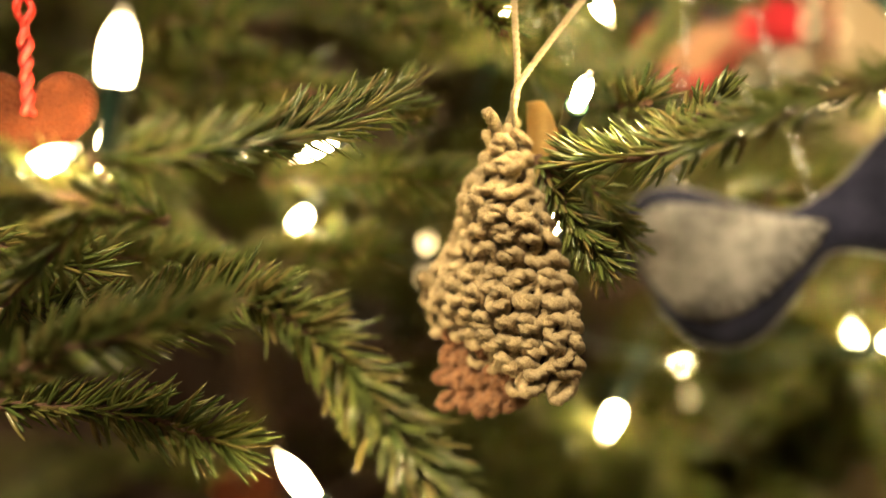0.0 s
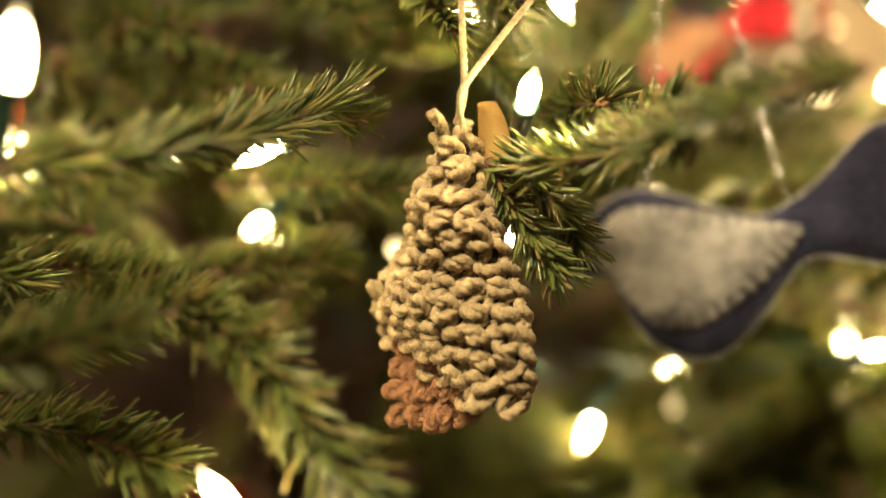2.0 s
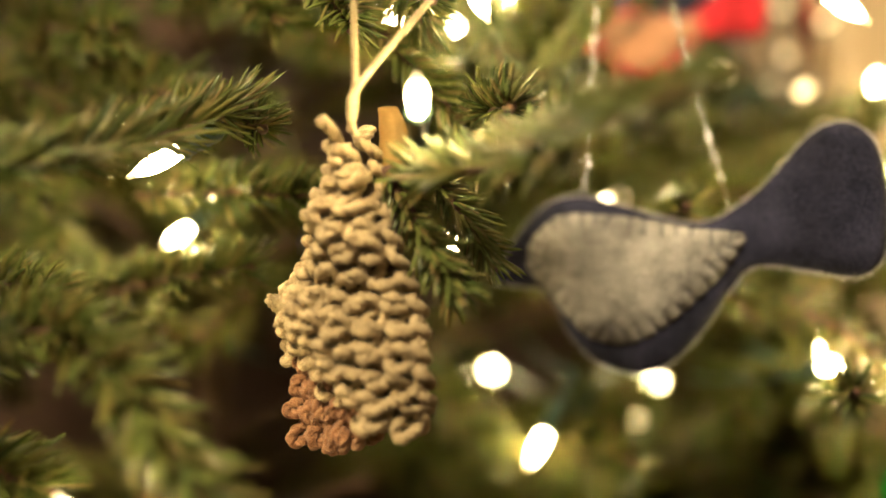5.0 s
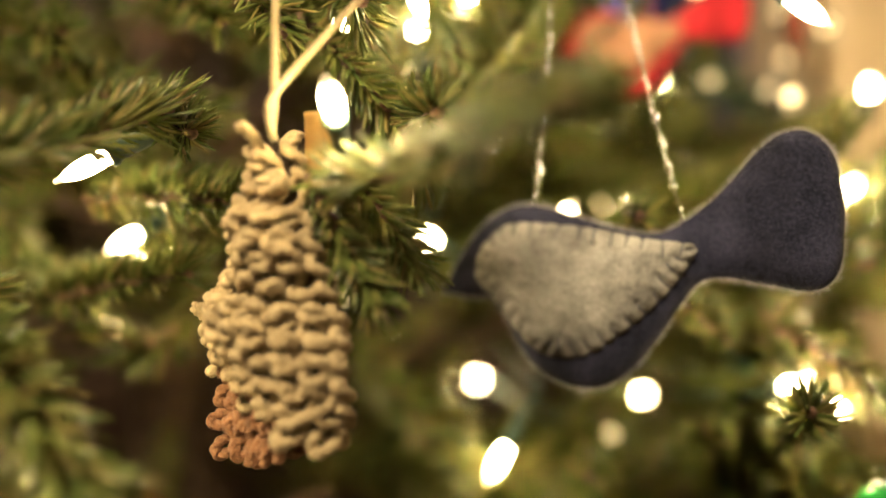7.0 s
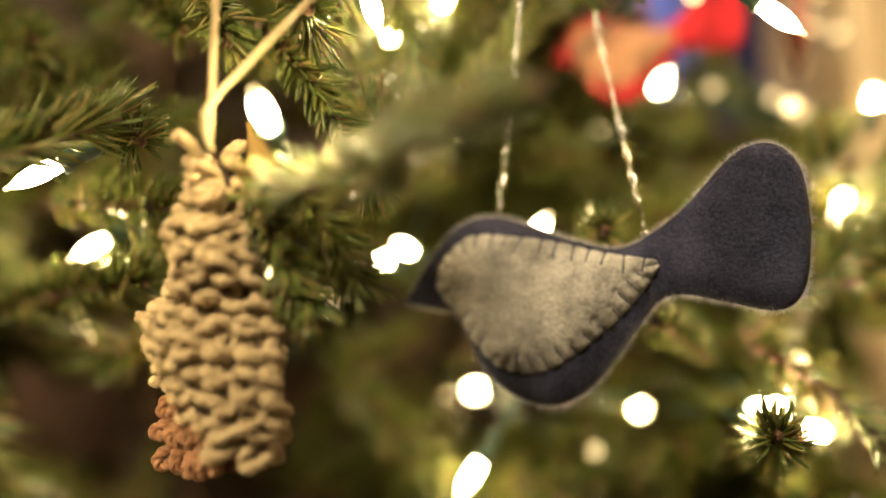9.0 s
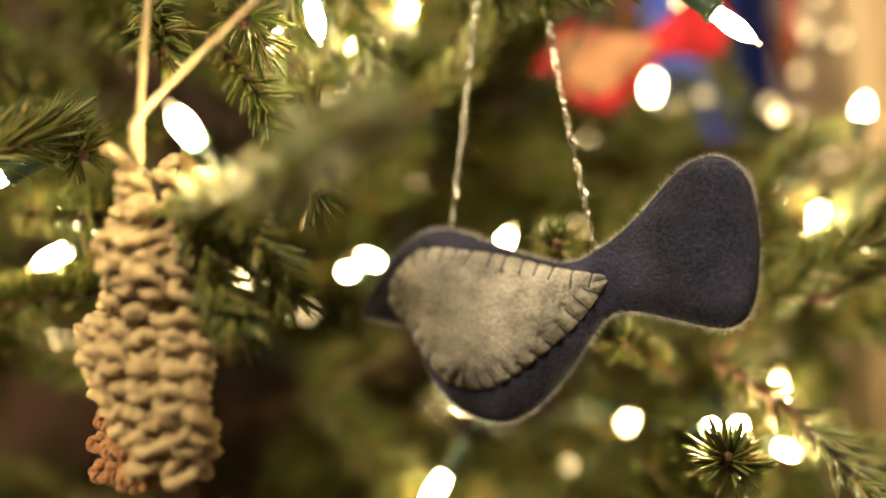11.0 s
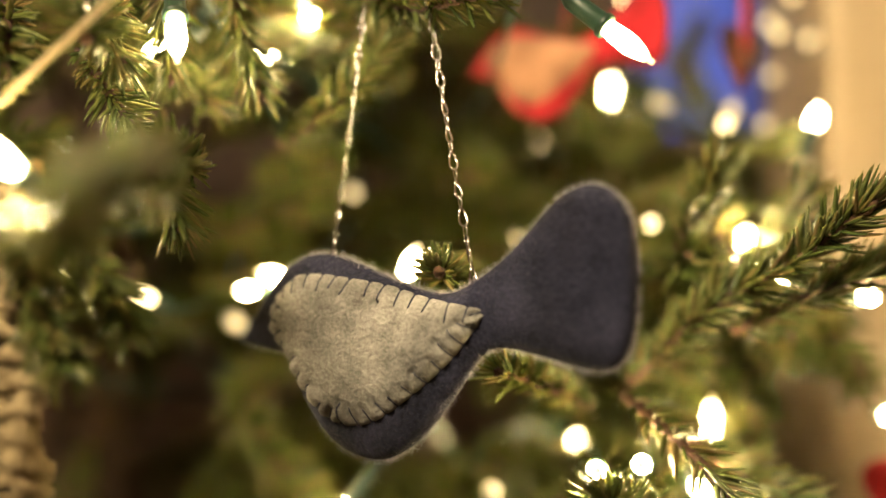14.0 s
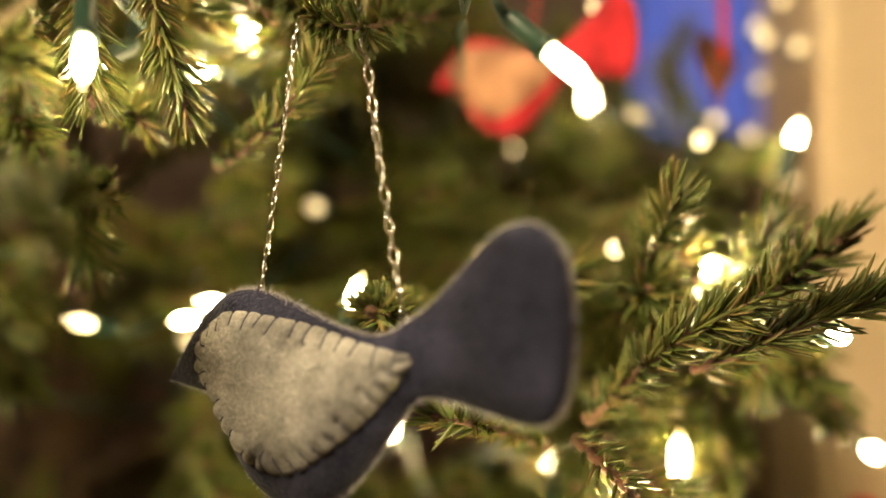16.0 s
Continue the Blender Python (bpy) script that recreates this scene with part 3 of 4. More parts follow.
def lens_body(top, bottom, thick, stations, round_=16):
    """A stuffed shape between two edge curves of x: lens-shaped cross-sections, closed at the ends."""
    v, f = [], []
    th = np.linspace(0, 2 * np.pi, 2 * round_, endpoint=False)
    for x in stations:
        t, b = top(x), bottom(x)
        mid, h = (t + b) / 2, max((t - b) / 2, 1e-5)
        for a in th:
            s = np.sin(a)
            v.append((x, -np.sign(s) * abs(s) ** 0.8 * thick(x, h), mid + h * np.cos(a)))
    m = 2 * round_
    for i in range(len(stations) - 1):
        for k in range(m):
            j = (k + 1) % m
            f.append((i * m + k, (i + 1) * m + k, (i + 1) * m + j, i * m + j))
    f.append(tuple(range(m)))
    f.append(tuple((len(stations) - 1) * m + k for k in range(m))[::-1])
    return np.array(v), f


def smooth_curve(points):
    """A smooth function z(x) through a few design points."""
    p = spline(points, 160)
    o = np.argsort(p[:, 0])
    return lambda x: float(np.interp(x, p[o, 0], p[o, 1]))


def felt_bird(cloth, patch, fuzz, label, fine):
    """A stuffed felt bird facing -x with its patch wing towards -y; the origin at its middle."""
    bird = tagged(new("bird_ornament"), label, "ornament")
    mm = 0.001
    top = smooth_curve([(x * mm, z * mm) for x, z in ((-61.5, -9.6), (-55, 0.5), (-47, 10.2), (-38.5, 15.8), (-29, 16.8), (-17.6, 13.5), (-4.5, 8.2), (10, 4.7), (20.6, 8.8), (31, 16.5), (43, 28.8), (50, 32.6), (56, 32.6), (61, 28.8), (64, 22), (65.2, 9))])
    bot = smooth_curve([(x * mm, z * mm) for x, z in ((-61.5, -10.4), (-57, -11.4), (-50.8, -12.6), (-44.5, -14.2), (-39.5, -21.5), (-35.6, -29.7), (-28.8, -38), (-19.2, -42.7), (-9.8, -43.3), (-0.4, -38.6), (8.9, -29), (17, -18), (22.5, -11.8), (30, -10.4), (43, -13.3), (53.8, -15.6), (60, -13.6), (63.6, -7), (65.2, 7))])
    thick = lambda x, h: min(0.0072, 0.28 * h + 0.0012) * (0.8 if x > 0.02 else 1.0)
    xs = np.r_[-0.0615, np.linspace(-0.061, 0.058, 110), np.linspace(0.0585, 0.0652, 16)]
    body = part("body", lens_body(top, bot, thick, xs), cloth, bird)

    def front(x, z):
        t, b = top(x), bot(x)
        h = max((t - b) / 2, 1e-4)
        c = min(0.999, abs(z - (t + b) / 2) / h)
        return -(1 - c * c) ** 0.4 * thick(x, h)

    wt = smooth_curve([(x * mm, z * mm) for x, z in ((-48.6, -5.5), (-47.5, 0), (-45, 4.6), (-37.6, 10), (-30, 10.8), (-23.6, 10), (-8.2, 7.5), (6.4, 3.5), (18.6, 1.2), (22.0, 0.4), (23.2, -0.8))])
    wb = smooth_curve([(x * mm, z * mm) for x, z in ((-48.6, -6), (-46.5, -9.5), (-41.4, -15.4), (-35.5, -23.5), (-28.6, -30.6), (-18.9, -33.2), (-9.4, -31.2), (1.9, -24), (12.9, -14.6), (20, -6.3), (23.2, -1.2))])
    # blanket stitches round the wing: where each one crosses the edge, its way inwards, its length
    wrng = np.random.default_rng(2)
    e = np.array([(x, wt(x)) for x in np.linspace(-0.0486, 0.0231, 90)] + [(x, wb(x)) for x in np.linspace(0.0231, -0.0486, 110)])
    s = np.r_[0, np.cumsum(np.linalg.norm(np.diff(e, axis=0), axis=1))]
    mid, seams = np.array([-0.014, -0.008]), []
    for k in range(34):
        u = s[-1] * (k + 0.5 + wrng.normal(0, 0.08)) / 34
        p = np.array([np.interp(u, s, e[:, 0]), np.interp(u, s, e[:, 1])])
        q = np.array([np.interp(u + 0.001, s, e[:, 0]), np.interp(u + 0.001, s, e[:, 1])])
        nrm = np.array([(q - p)[1], -(q - p)[0]])
        nrm /= np.linalg.norm(nrm) + 1e-9
        if nrm @ (mid - p) < 0:
            nrm = -nrm
        seams.append((p, nrm + wrng.normal(0, 0.14, 2), wrng.uniform(0.0036, 0.0058)))
    P, N, L = (np.array([c[k] for c in seams]) for k in range(3))

    def dent(x, z):
        r = np.array([x, z]) - P
        a = np.clip(np.sum(r * N, 1), -0.001, L)
        d = np.linalg.norm(r - N * a[:, None], axis=1)
        return 0.0017 * float(np.exp(-(d / 0.00110) ** 2).max())

    def wing_top(x, z):
        edge = min(1.0, max(0.0, min(z - wb(x), wt(x) - z, x + 0.0486, 0.0231 - x)) / 0.0045)
        puff = 0.0008 * noise.noise(Vector((x * 130, z * 130, 3))) + 0.0004 * noise.noise(Vector((x * 420, z * 420, 7)))
        return front(x, z) - 0.0009 - 0.0022 * edge ** 0.5 - puff * edge + dent(x, z)

    rows, v, f = 44, [], []
    ws = np.linspace(-0.0486, 0.0231, 120 if fine else 40)
    for x in ws:
        for k in range(rows + 1):
            z = wb(x) + (wt(x) - wb(x)) * k / rows
            v.append((x, wing_top(x, z), z))
    m = rows + 1
    for i in range(len(ws) - 1):
        for k in range(rows):
            f.append((i * m + k, (i + 1) * m + k, (i + 1) * m + k + 1, i * m + k + 1))
    n = len(v)
    v += [(x, y + 0.0022, z) for x, y, z in v]
    f += [tuple(i + n for i in q[::-1]) for q in f]
    rim = [i * m for i in range(len(ws))] + [(len(ws) - 1) * m + k for k in range(1, m)] + [i * m + rows for i in range(len(ws) - 2, -1, -1)] + [k for k in range(rows - 1, 0, -1)]
    f += [(rim[i], rim[i - 1], rim[i - 1] + n, rim[i] + n) for i in range(len(rim))]
    wing = part("wing", (v, f), patch, bird, "appliqued wing with dark blanket stitches")
    for p, nrm, ln in seams:
        pts = []
        for r in np.linspace(-0.0010, ln, 7):
            c = p + nrm * r
            x = min(max(c[0], -0.0484), 0.0229)
            pts.append((c[0], wing_top(x, min(max(c[1], wb(x)), wt(x))) - (0.00015 if r > 0 else -0.0006), c[1]))
        part("stitch", tube(np.array(pts), 0.00028, 5), THREAD, wing)
    if fine:
        hr = np.random.default_rng(6)
        pts, nor = [], []
        for k in range(5000):
            x = hr.uniform(-0.047, 0.022)
            z = wb(x) + (wt(x) - wb(x)) * hr.uniform(0.02, 0.98)
            pts.append(np.array([x, wing_top(x, z), z]))
            nor.append(np.array([0.1, -0.45, 0.1]))
        part("nap", fibres(pts, nor, 0.0012, 0.00004, hr, 1.0), patch, wing, "short matted wool nap")
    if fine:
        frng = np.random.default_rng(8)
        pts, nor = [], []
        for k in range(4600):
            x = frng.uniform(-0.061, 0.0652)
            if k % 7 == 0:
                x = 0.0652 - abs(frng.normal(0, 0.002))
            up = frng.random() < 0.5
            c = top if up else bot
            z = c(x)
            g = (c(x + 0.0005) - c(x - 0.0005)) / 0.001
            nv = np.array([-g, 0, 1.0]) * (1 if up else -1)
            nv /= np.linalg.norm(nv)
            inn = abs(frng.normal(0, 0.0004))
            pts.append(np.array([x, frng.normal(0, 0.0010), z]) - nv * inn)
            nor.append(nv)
        part("fuzz", fibres(pts, nor, 0.0021, 0.00005, frng, 0.75), fuzz, bird, "fine wool fuzz along the seam, coloured pale as if backlit")
        pts, nor = [], []
        for k in range(5200):
            x = frng.uniform(-0.058, 0.063)
            z = bot(x) + (top(x) - bot(x)) * frng.uniform(0.06, 0.94)
            pts.append(np.array([x, front(x, z), z]))
            nor.append(np.array([0, -0.5, 0.15]))
        part("nap", fibres(pts, nor, 0.0010, 0.00004, frng, 1.0), NAP if cloth is NAVY else cloth, bird, "short matted wool nap")
    return bird, top, bot


def chain(parent, a, b, sag):
    """A fine chain of twisted oval links from a to b."""
    holder = part("chain", tube(spline([a, a + (b - a) * 0.02], 3), 0.00035, 6), SILVER, parent, "fine silver chain with twisted oval links")
    a, b = np.array(a), np.array(b)
    L = np.linalg.norm(b - a)
    n = int(L / 0.0039)
    path = spline([a, (a + b) / 2 + np.array(sag), b], n)
    crng = np.random.default_rng(4)
    for k in range(n - 1):
        d = path[k + 1] - path[k]
        c = (path[k] + path[k + 1]) / 2
        big = k % 2 == 0
        o = part("link", LINK_BIG if big else LINK_SMALL, None, holder)
        o.matrix_basis = Matrix.Translation(c) @ turn_to(d) @ pose(0, 0, 0, 0, 0, (0 if big else 90) + crng.normal(12, 16))
    return holder


def link_mesh(name, h, w, r, wave):
    th = np.linspace(0, 2 * np.pi, 20, endpoint=False)
    p = np.stack([w * np.sin(th), wave * np.sin(2 * th), h * np.cos(th)], 1)
    ob = part(name, tube(p, r, 6, closed=True), SILVER)
    me = ob.data
    bpy.data.objects.remove(ob)
    return me


LINK_BIG = link_mesh("link_oval", 0.0026, 0.00132, 0.00040, 0.0004)
LINK_SMALL = link_mesh("link_ring", 0.0014, 0.0005, 0.00024, 0.0001)

bird, btop, bbot = felt_bird(NAVY, GREY, FUZZ_BACKLIT, "stuffed navy felt bird with grey wing hanging from a chain", True)
bird.matrix_basis = pose(0.1655, 0.3560, 1.2553, 0, 0, -17.5) @ Matrix.Diagonal((1.012, 1.012, 1.016, 1))
chain(bird, np.array((-0.0283, 0.0, 0.0165)), np.array((-0.0185, 0.004, 0.093)), (0.0003, 0, 0))
chain(bird, np.array((0.0189, 0.0, 0.0078)), np.array((0.0030, 0.004, 0.093)), (-0.0006, 0, 0))

red_bird, _, _ = felt_bird(RED, PEACH, FUZZ_BACKLIT, "small red felt bird with peach wing deep in the tree", False)
red_bird.matrix_basis = pose(0.205, 0.485, 1.363, 0, 0, -14) @ Matrix.Diagonal((0.70, 0.70, 0.70, 1))
part("cord", tube(spline([(0.0, 0, 0.005), (0.004, 0.01, 0.05), (0.002, 0.02, 0.10)], 20), 0.0008, 6), CORD, red_bird)


def knitted_tree():
    """A hand-knitted fir: front and back fabric over a core darkened for shade, a small trunk, and a twine loop."""
    t = tagged(new("knitted_tree_ornament"), "hand-knitted olive yarn fir tree with brown trunk on twine", "ornament")
    mm = 0.001
    left = smooth_curve([(z * mm, x * mm) for x, z in ((5, -34), (-8, -27), (-20, -21), (-30, -16.5), (-33.6, -11), (-32.4, -5), (-27.5, 0), (-23, 8), (-18.6, 17), (-14, 27), (-9.5, 36), (-5.2, 45), (-2.6, 51))])
    right = smooth_curve([(z * mm, x * mm) for x, z in ((9, -35), (15, -29), (17.8, -22), (18.6, -13), (17, -3), (14, 8), (10.6, 22), (6.8, 36), (4.6, 46), (3.2, 51))])
    krng = np.random.default_rng(21)

    def place(sign):
        def f(u, v, w):
            a, b = left(v), right(v)
            c = np.clip((2 * u - a - b) / (b - a + 1e-6), -1, 1)
            depth = 0.0020 + (0.0088 if sign > 0 else 0.0040) * (1 - abs(c) ** 1.8)
            slant = -0.16 * (u + 0.008)
            wob = 0.0022 * np.sin(v * 210 + u * 70)
            return (u, -sign * (depth + w) + wob, v + slant)
        return f

    fabric = part("fabric", join(knit(left, right, -0.0320, 12, 0.0068, 0.0076, 0.00172, 0.0024, place(1), krng)), OLIVE_YARN, t, "chunky olive-tan garter knit")
    part("fabric", join(knit(left, right, -0.0320, 12, 0.0068, 0.0076, 0.00172, 0.0024, place(-1), krng)), OLIVE_YARN, t)
    # core coloured very dark, painting in the shade between the loops
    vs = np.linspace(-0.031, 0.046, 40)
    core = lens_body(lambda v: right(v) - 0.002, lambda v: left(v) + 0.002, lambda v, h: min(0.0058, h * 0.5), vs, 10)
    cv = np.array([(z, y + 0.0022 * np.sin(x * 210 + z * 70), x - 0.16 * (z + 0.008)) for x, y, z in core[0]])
    part("core", (cv, core[1]), SHADE_CORE, t)
    # edging strand down both sides
    for c, sgn in ((left, -1), (right, 1)):
        q = []
        for i, v in enumerate(np.linspace(-0.030, 0.047, 320)):
            u = c(v) + sgn * (0.0002 + 0.0010 * np.sin(v * 2 * np.pi / 0.0062))
            q.append((u, 0.0022 * np.sin(v * 210 + u * 70) + 0.0022 * np.cos(v * 2 * np.pi / 0.0062), v - 0.16 * (u + 0.008)))
        part("edging", tube(np.array(q), 0.0017, 16, ply=4, pitch=0.0125), OLIVE_YARN, t)
    # trunk, knitted upright
    tl = smooth_curve([(z * mm, x * mm) for x, z in ((-35, -14), (-41, -10.5), (-42.5, 0), (-40.5, 8), (-33, 13))])
    tr = lambda v: -0.012
    def tplace(sign):
        return lambda u, v, w: (v - 0.0125, -sign * (0.0034 + w) + 0.0015, u + 0.10 * v)
    for sign in (1, -1):
        part("trunk", join(knit(tl, tr, -0.0135, 5, 0.0054, 0.0070, 0.00170, 0.0013, tplace(sign), krng)), BROWN_YARN, t, "brown yarn trunk")
    tc = lens_body(lambda v: -0.013, lambda v: tl(v) + 0.002, lambda v, h: min(0.003, h), np.linspace(-0.013, 0.012, 16), 8)
    part("core", (np.array([(x - 0.0125, y + 0.0015, z + 0.10 * x) for x, y, z in tc[0]]), tc[1]), BROWN_YARN, t)
    # a folded flap of thin felted yarn behind the peak, which the lamp beside it shines through
    vs2, fs2 = [], []
    for i, z in enumerate(np.linspace(0.034, 0.0555, 15)):
        k = i / 14
        wide = 0.0052 * (0.55 + 0.45 * np.sin(np.pi * min(1, 0.18 + 0.8 * k)))
        for j, a in enumerate(np.linspace(0, 2 * np.pi, 22, endpoint=False)):
            r = 1 + 0.10 * noise.noise(Vector((np.cos(a) * 1.5, np.sin(a) * 1.5, k * 5)))
            vs2.append((0.0078 + 0.0016 * np.sin(k * 3.2) + wide * r * np.cos(a), 0.0050 + 0.0030 * r * np.sin(a), z))
    for i in range(14):
        for j in range(22):
            q = (j + 1) % 22
            fs2.append((i * 22 + j, i * 22 + q, (i + 1) * 22 + q, (i + 1) * 22 + j))
    fs2 += [tuple(range(22))[::-1], tuple(14 * 22 + j for j in range(22))]
    part("flap", (vs2, fs2), AMBER_YARN, t, "translucent amber flap at the peak")
    # a knob where the rows are drawn together
    th = np.linspace(0, 2 * np.pi, 26, endpoint=False)
    part("knob", tube(np.stack([0.0026 * np.cos(th) + 0.0035, -0.0075 + 0.0008 * np.sin(2 * th), 0.0018 * np.sin(th) + 0.0355], 1), 0.0019, 10, closed=True), OLIVE_YARN, t)
    frng = np.random.default_rng(31)
    me = fabric.data
    pts, nor = [], []
    for i in frng.integers(0, len(me.vertices), 7500):
        pts.append(np.array(me.vertices[int(i)].co))
        nor.append(np.array(me.vertices[int(i)].normal))
    part("fuzz", fibres(pts, nor, 0.0019, 0.000030, frng, 0.7), FUZZ_TAN, t, "loose yarn fibres")
    return t


fir = knitted_tree()
fir.matrix_basis = pose(0.0668, 0.306, 1.2415, 0, 0, -31) @ Matrix.Diagonal((0.955, 1, 0.97, 1))
inv = fir.matrix_basis.inverted()
for pts in ([(0.0655, 0.2975, 1.288), (0.0680, 0.2925, 1.297), (0.0690, 0.2945, 1.324), (0.0705, 0.298, 1.350)],
            [(0.0672, 0.2945, 1.286), (0.0665, 0.2915, 1.293), (0.0700, 0.2920, 1.300), (0.0920, 0.3010, 1.326), (0.108, 0.307, 1.343), (0.122, 0.315, 1.356)]):
    q = np.array([inv @ Vector(p) for p in spline(pts, 160)])
    part("hanging_twine", tube(q, 0.00105, 12, ply=3, pitch=0.0065), TWINE, fir, "pale cotton twine")


def heart(label, cloth, corded=True):
    """A flat padded heart with a twisted cord through a hole near its notch."""
    o = tagged(new("heart_ornament"), label, "ornament")
    n, m, v, f = 72, 7, [], []
    for j in range(m):
        for i in range(n):
            a = 2 * np.pi * i / n
            x, z = 16 * np.sin(a) ** 3, 13 * np.cos(a) - 5 * np.cos(2 * a) - 2 * np.cos(3 * a) - np.cos(4 * a)
            k = 0.0011 * (0.30 + 0.70 * (1 - j / (m - 1))) if j else 0.0011
            v.append((x * k * 1.0, -0.0022 * np.sin(min(1.0, j / 2) * np.pi / 2), (z - 0) * k))
    for j in range(m - 1):
        for i in range(n):
            q = (i + 1) % n
            f.append((j * n + i, j * n + q, (j + 1) * n + q, (j + 1) * n + i))
    f.append(tuple((m - 1) * n + i for i in range(n)))
    b = len(v)
    v += [(x, -y, z) for x, y, z in v]
    f += [tuple(i + b for i in q[::-1]) for q in f]
    part("body", (v, f), cloth, o)
    for s in (-1, 1) if corded else ():
        u = np.linspace(0, 1, 60)
        q = np.stack([0.0010 * s * np.cos(u * 30) * (1 - u * 0.3) + s * 0.004 * np.clip(u - 0.35, 0, 1), -0.0035 + 0.0010 * np.sin(u * 30) * s, 0.0005 + u * 0.045], 1)
        part("cord", tube(q, 0.0011, 8), CORD, o, "twisted shiny red cord")
    return o


h1 = heart("rust-brown felt heart hung on twisted red cord", RUST)
h1.matrix_basis = pose(-0.068, 0.287, 1.293, 0, 0, 8)
h2 = copy_thing(h1, pose(0.283, 0.515, 1.365, 0, 0, 55) @ Matrix.Diagonal((0.95, 0.95, 0.95, 1)))
h4 = heart("rust-brown felt heart low inside the tree", RUST, False)
h4.matrix_basis = pose(-0.045, 0.47, 1.143, 0, 0, 25)
h3 = heart("small bright red felt heart in the lower branches", RED, False)
h3.matrix_basis = pose(0.341, 0.49, 1.176, 0, 0, -20)


def bauble(label, glass):
    """A small glass ball with a ribbed metal cap and a wire loop."""
    o = tagged(new("bauble"), label, "ornament")
    r0 = 0.011
    prof = [(max(0.0003, r0 * math.sin(a)), -r0 * math.cos(a)) for a in np.linspace(0.02, 2.9, 22)]
    part("ball", lathe(prof, 28), glass, o)
    part("cap", lathe([(0.0030, r0 * 0.95), (0.0032, r0 * 1.0), (0.0030, r0 * 1.2), (0.0012, r0 * 1.24)], 20), SILVER, o)
    th = np.linspace(0, 2 * np.pi, 20, endpoint=False)
    part("loop", tube(np.stack([0.0022 * np.cos(th), 0 * th, r0 * 1.38 + 0.0022 * np.sin(th)], 1), 0.00035, 6, closed=True), SILVER, o)
    return o


# the blue ball is added as a spot of dusk light showing through a gap
bauble("small blue ball standing in for dusk light through the tree", DUSK_SPOT).matrix_basis = pose(0.0154, 0.60, 1.2704) @ Matrix.Diagonal((0.85, 0.85, 0.85, 1))
bauble("small shiny green glass bauble in the lower branches", GREEN_GLASS).matrix_basis = pose(0.2515, 0.378, 1.1605)

# ---- string lights ----
def light_string(label, lamps, seed, bulb=None):
    """A green wire with small sockets; every lamp gives its base and the way it points."""
    o = tagged(new("light_string"), label, "string lights", group="lights on the tree")
    lrng = np.random.default_rng(seed)
    base, axis = [], []
    for x, y, z, az, el in lamps:
        d = Vector((math.cos(radians(el)) * math.cos(radians(az)), math.cos(radians(el)) * math.sin(radians(az)), math.sin(radians(el))))
        m = Matrix.Translation(Vector((x, y, z)) - d * 0.006) @ turn_to(d)
        s = part("socket", SOCKET_MESH, None, o)
        s.matrix_basis = m
        part("bulb", bulb or BULB_MESH, None, s)
        axis.append(np.array(d))
        base.append(np.array(m @ Vector((0, 0, -0.015))))
    order, left = [0], list(range(1, len(base)))
    while left:
        k = min(left, key=lambda i: np.linalg.norm(base[i] - base[order[-1]]))
        order.append(k)
        left.remove(k)
    for i, j in zip(order, order[1:]):
        a, b = base[i], base[j]
        if np.linalg.norm(b - a) > 0.14 or min(a[1], b[1]) < 0.31 or max(a[0], b[0]) > 0.30:
            continue
        back = 0.54
        mids = [np.array([(a + (b - a) * t)[0], back, (a + (b - a) * t)[2] - 0.01]) + lrng.normal(0, 0.01, 3) for t in (0.35, 0.65)]
        q = spline([a, a - axis[i] * 0.014, *mids, b - axis[j] * 0.014, b], 60)
        u = np.linspace(0, np.linalg.norm(b - a) * 260, 60)
        off = np.stack([np.cos(u), np.zeros(60), np.sin(u)], 1) * 0.0010
        part("wire", join([tube(q + off, 0.0008, 6), tube(q - off, 0.0008, 6)]), WIRE, o)
    return o


_s = part("socket", lathe([(0.0016, -0.016), (0.0022, -0.0145), (0.0028, -0.013), (0.0030, -0.002), (0.0037, -0.0015), (0.0037, 0.0003), (0.0028, 0.0005)], 18), SOCKET)
SOCKET_MESH = _s.data
bpy.data.objects.remove(_s)
_b = part("bulb", lathe([(0.0023, 0.0004), (0.0026, 0.003), (0.0028, 0.006), (0.0027, 0.009), (0.0021, 0.012), (0.0012, 0.0143), (0.0008, 0.0155), (0.0008, 0.0168), (0.0003, 0.0172)], 16), BULB_GLASS)
BULB_MESH = _b.data
GLINT_MESH = BULB_MESH.copy()
GLINT_MESH.materials[0] = GLINT_GLASS
SOFT_MESH = BULB_MESH.copy()
SOFT_MESH.materials[0] = SOFT_GLASS
bpy.data.objects.remove(_b)

light_string("warm white mini lights on green wire in front twigs", [
    (-0.027, 0.225, 1.292, 60, 78), (-0.0555, 0.260, 1.2765, -25, 14), (0.008, 0.318, 1.2865, 205, -28), (-0.0425, 0.266, 1.2785, 280, 40), (-0.004, 0.372, 1.268, 250, -25),
    (0.0845, 0.283, 1.2925, 272, 20), (0.0024, 0.263, 1.1937, 150, 48), (0.104, 0.33, 1.333, 300, -60)], 1)
light_string("warm white mini lights on green wire among middle twigs", [
    (0.123, 0.423, 1.177, 215, -50), (0.2168, 0.360, 1.2095, 268, 12), (0.231, 0.392, 1.205, 265, 10), (0.100, 0.417, 1.266, 255, 10), (0.094, 0.405, 1.261, 270, 0),
    (0.152, 0.415, 1.27, 300, 35), (0.099, 0.408, 1.347, 270, -20), (0.077, 0.374, 1.342, 250, -30), (0.120, 0.40, 1.357, 280, -10),
    (0.226, 0.351, 1.330, -10, -42)], 2)
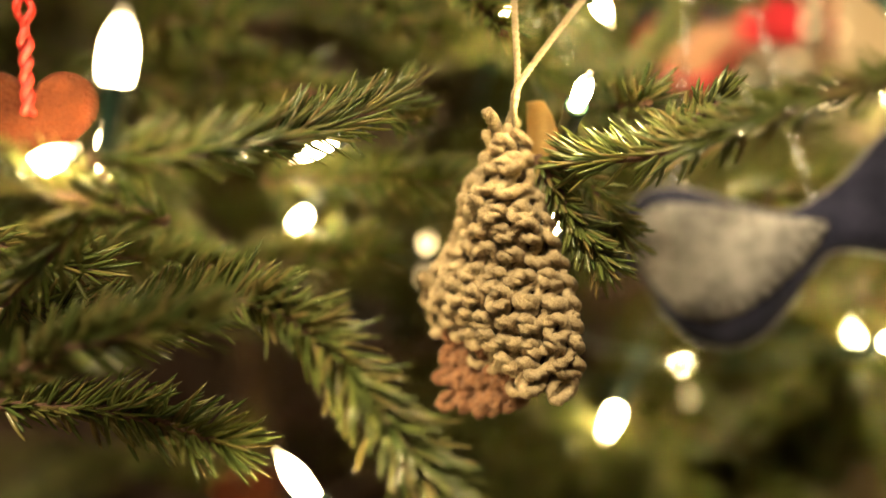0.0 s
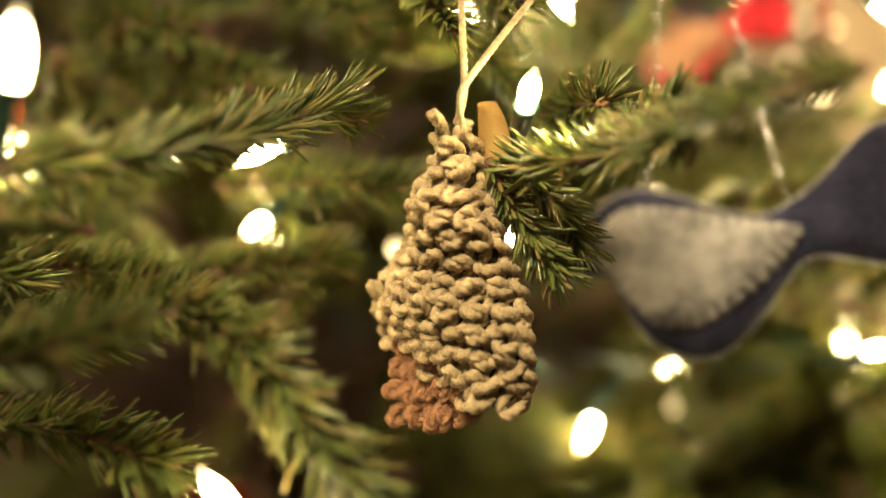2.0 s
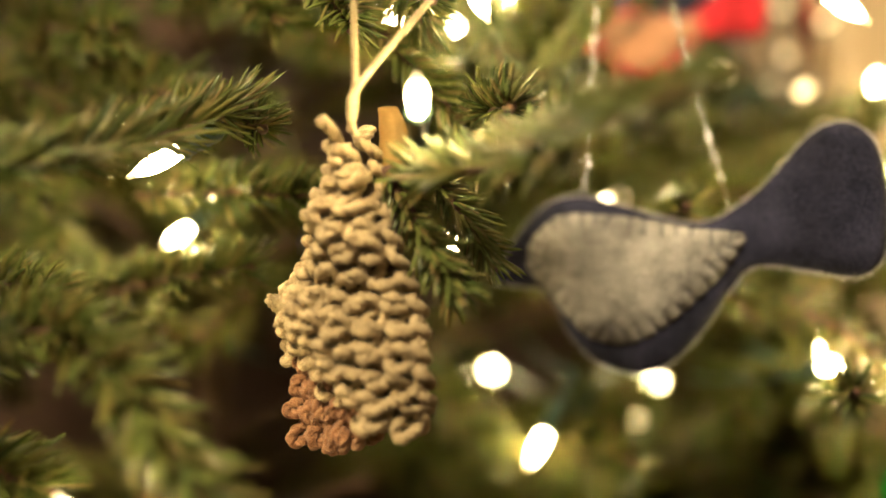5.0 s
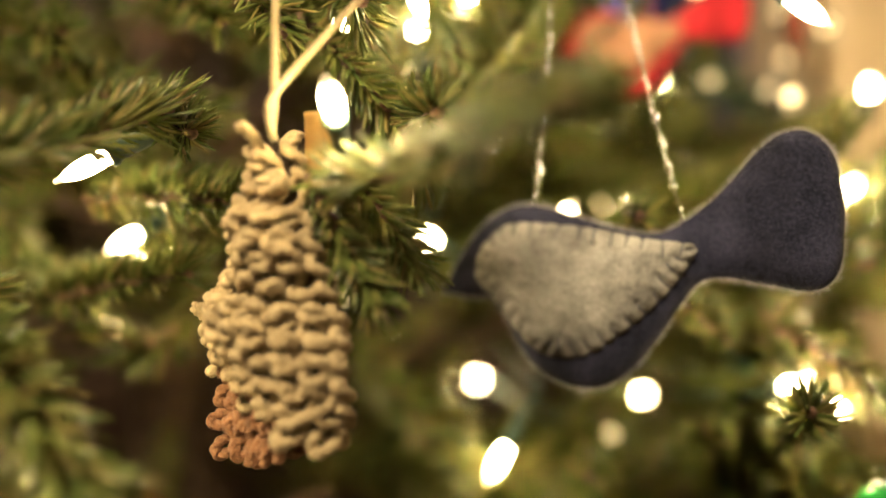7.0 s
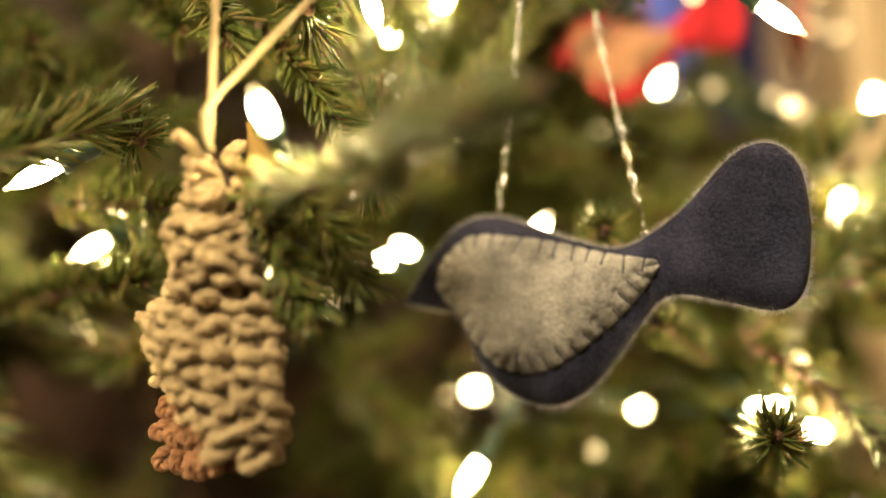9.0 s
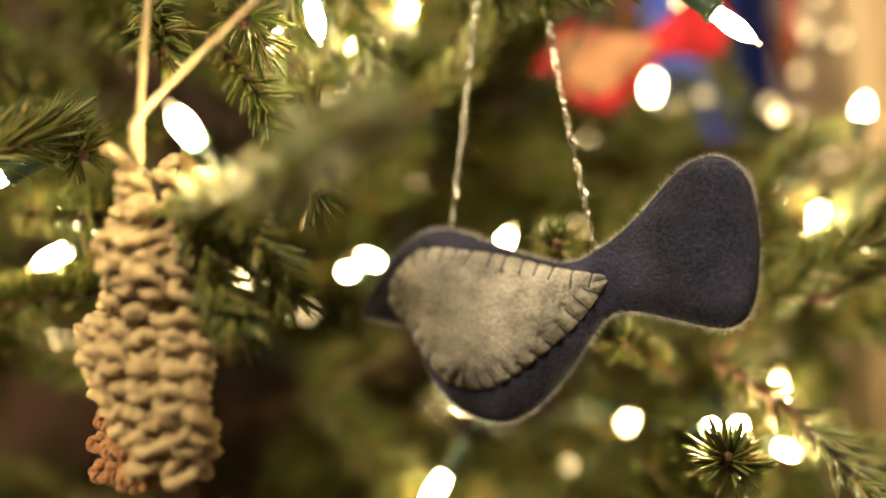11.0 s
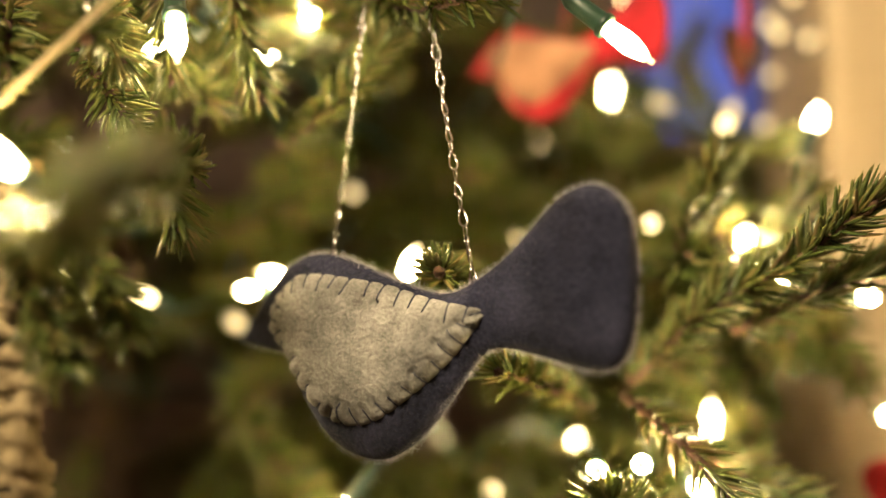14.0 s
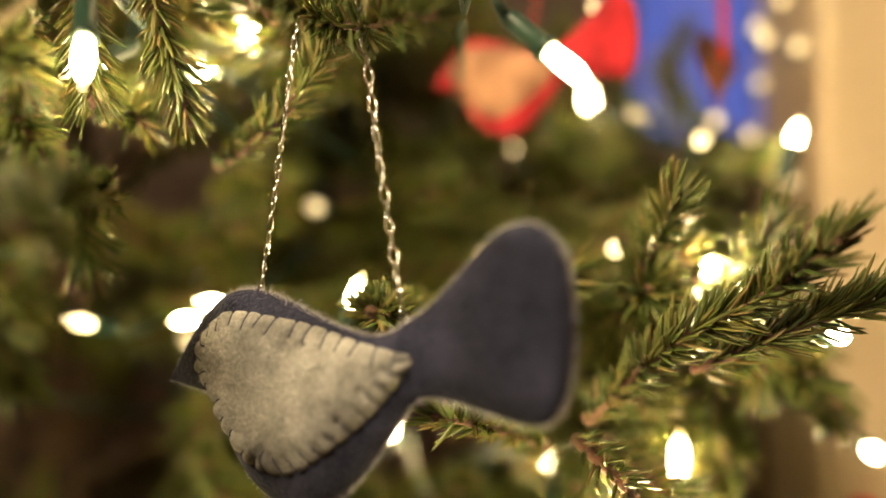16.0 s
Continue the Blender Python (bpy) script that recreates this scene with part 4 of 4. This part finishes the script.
light_string("warm white mini lights on green wire by the window", [
    (0.311, 0.499, 1.33, 60, 50), (0.270, 0.43, 1.278, 270, 20), (0.279, 0.425, 1.263, 290, 10), (0.305, 0.41, 1.257, 270, 0), (0.251, 0.413, 1.193, 280, 0),
    (0.339, 0.50, 1.205, 270, 0)], 3)
light_string("warm white mini lights on green wire deep inside", [
    (0.208, 0.576, 1.18, 270, 0), (0.115, 0.603, 1.19, 270, 0), (0.262, 0.47, 1.206, 275, 78), (0.228, 0.585, 1.366, 270, 30)], 4)
# unseen string, added overhead to lift the light on the deeper twigs
light_string("warm white mini lights added out of view above to brighten the foliage", [
    (0.02, 0.46, 1.455, 260, -40), (0.09, 0.50, 1.450, 280, -50), (0.16, 0.46, 1.445, 265, -45), (0.22, 0.53, 1.452, 275, -50), (0.13, 0.60, 1.470, 270, -30),
    (0.19, 0.62, 1.460, 260, -60), (-0.05, 0.50, 1.470, 270, -40), (0.06, 0.58, 1.475, 290, -50), (0.10, 0.41, 1.430, 270, -60)], 7)
light_string("dim warm mini lights on green wire half hidden by needles", [
    (-0.032, 0.42, 1.237, 260, 10), (0.182, 0.52, 1.2835, 270, 10), (0.174, 0.47, 1.177, 270, 10), (0.275, 0.50, 1.331, 270, 0), (0.239, 0.45, 1.285, 270, 0),
    (0.233, 0.50, 1.388, 270, 0), (0.190, 0.56, 1.337, 270, 0), (0.046, 0.42, 1.259, 270, 10)], 6, SOFT_MESH)
# faint bulbs added mostly in place of glints and lamp reflections in the pane
light_string("faint mini lights deep inside, mostly standing in for glints and pane reflections", [
    (0.318, 0.60, 1.397, 270, 0), (0.290, 0.58, 1.352, 270, 0), (0.257, 0.60, 1.360, 270, 0), (0.310, 0.60, 1.347, 270, 0), (0.331, 0.61, 1.324, 270, 0),
    (0.250, 0.55, 1.352, 270, 0), (0.101, 0.52, 1.308, 270, 0), (0.063, 0.50, 1.296, 270, 0), (-0.011, 0.55, 1.247, 270, 0), (0.049, 0.50, 1.246, 270, 20), (0.177, 0.50, 1.149, 270, 0),
    (0.319, 0.63, 1.411, 270, 0), (0.320, 0.63, 1.380, 270, 0), (0.334, 0.60, 1.392, 270, 0), (0.330, 0.62, 1.423, 270, 0)], 5, GLINT_MESH)
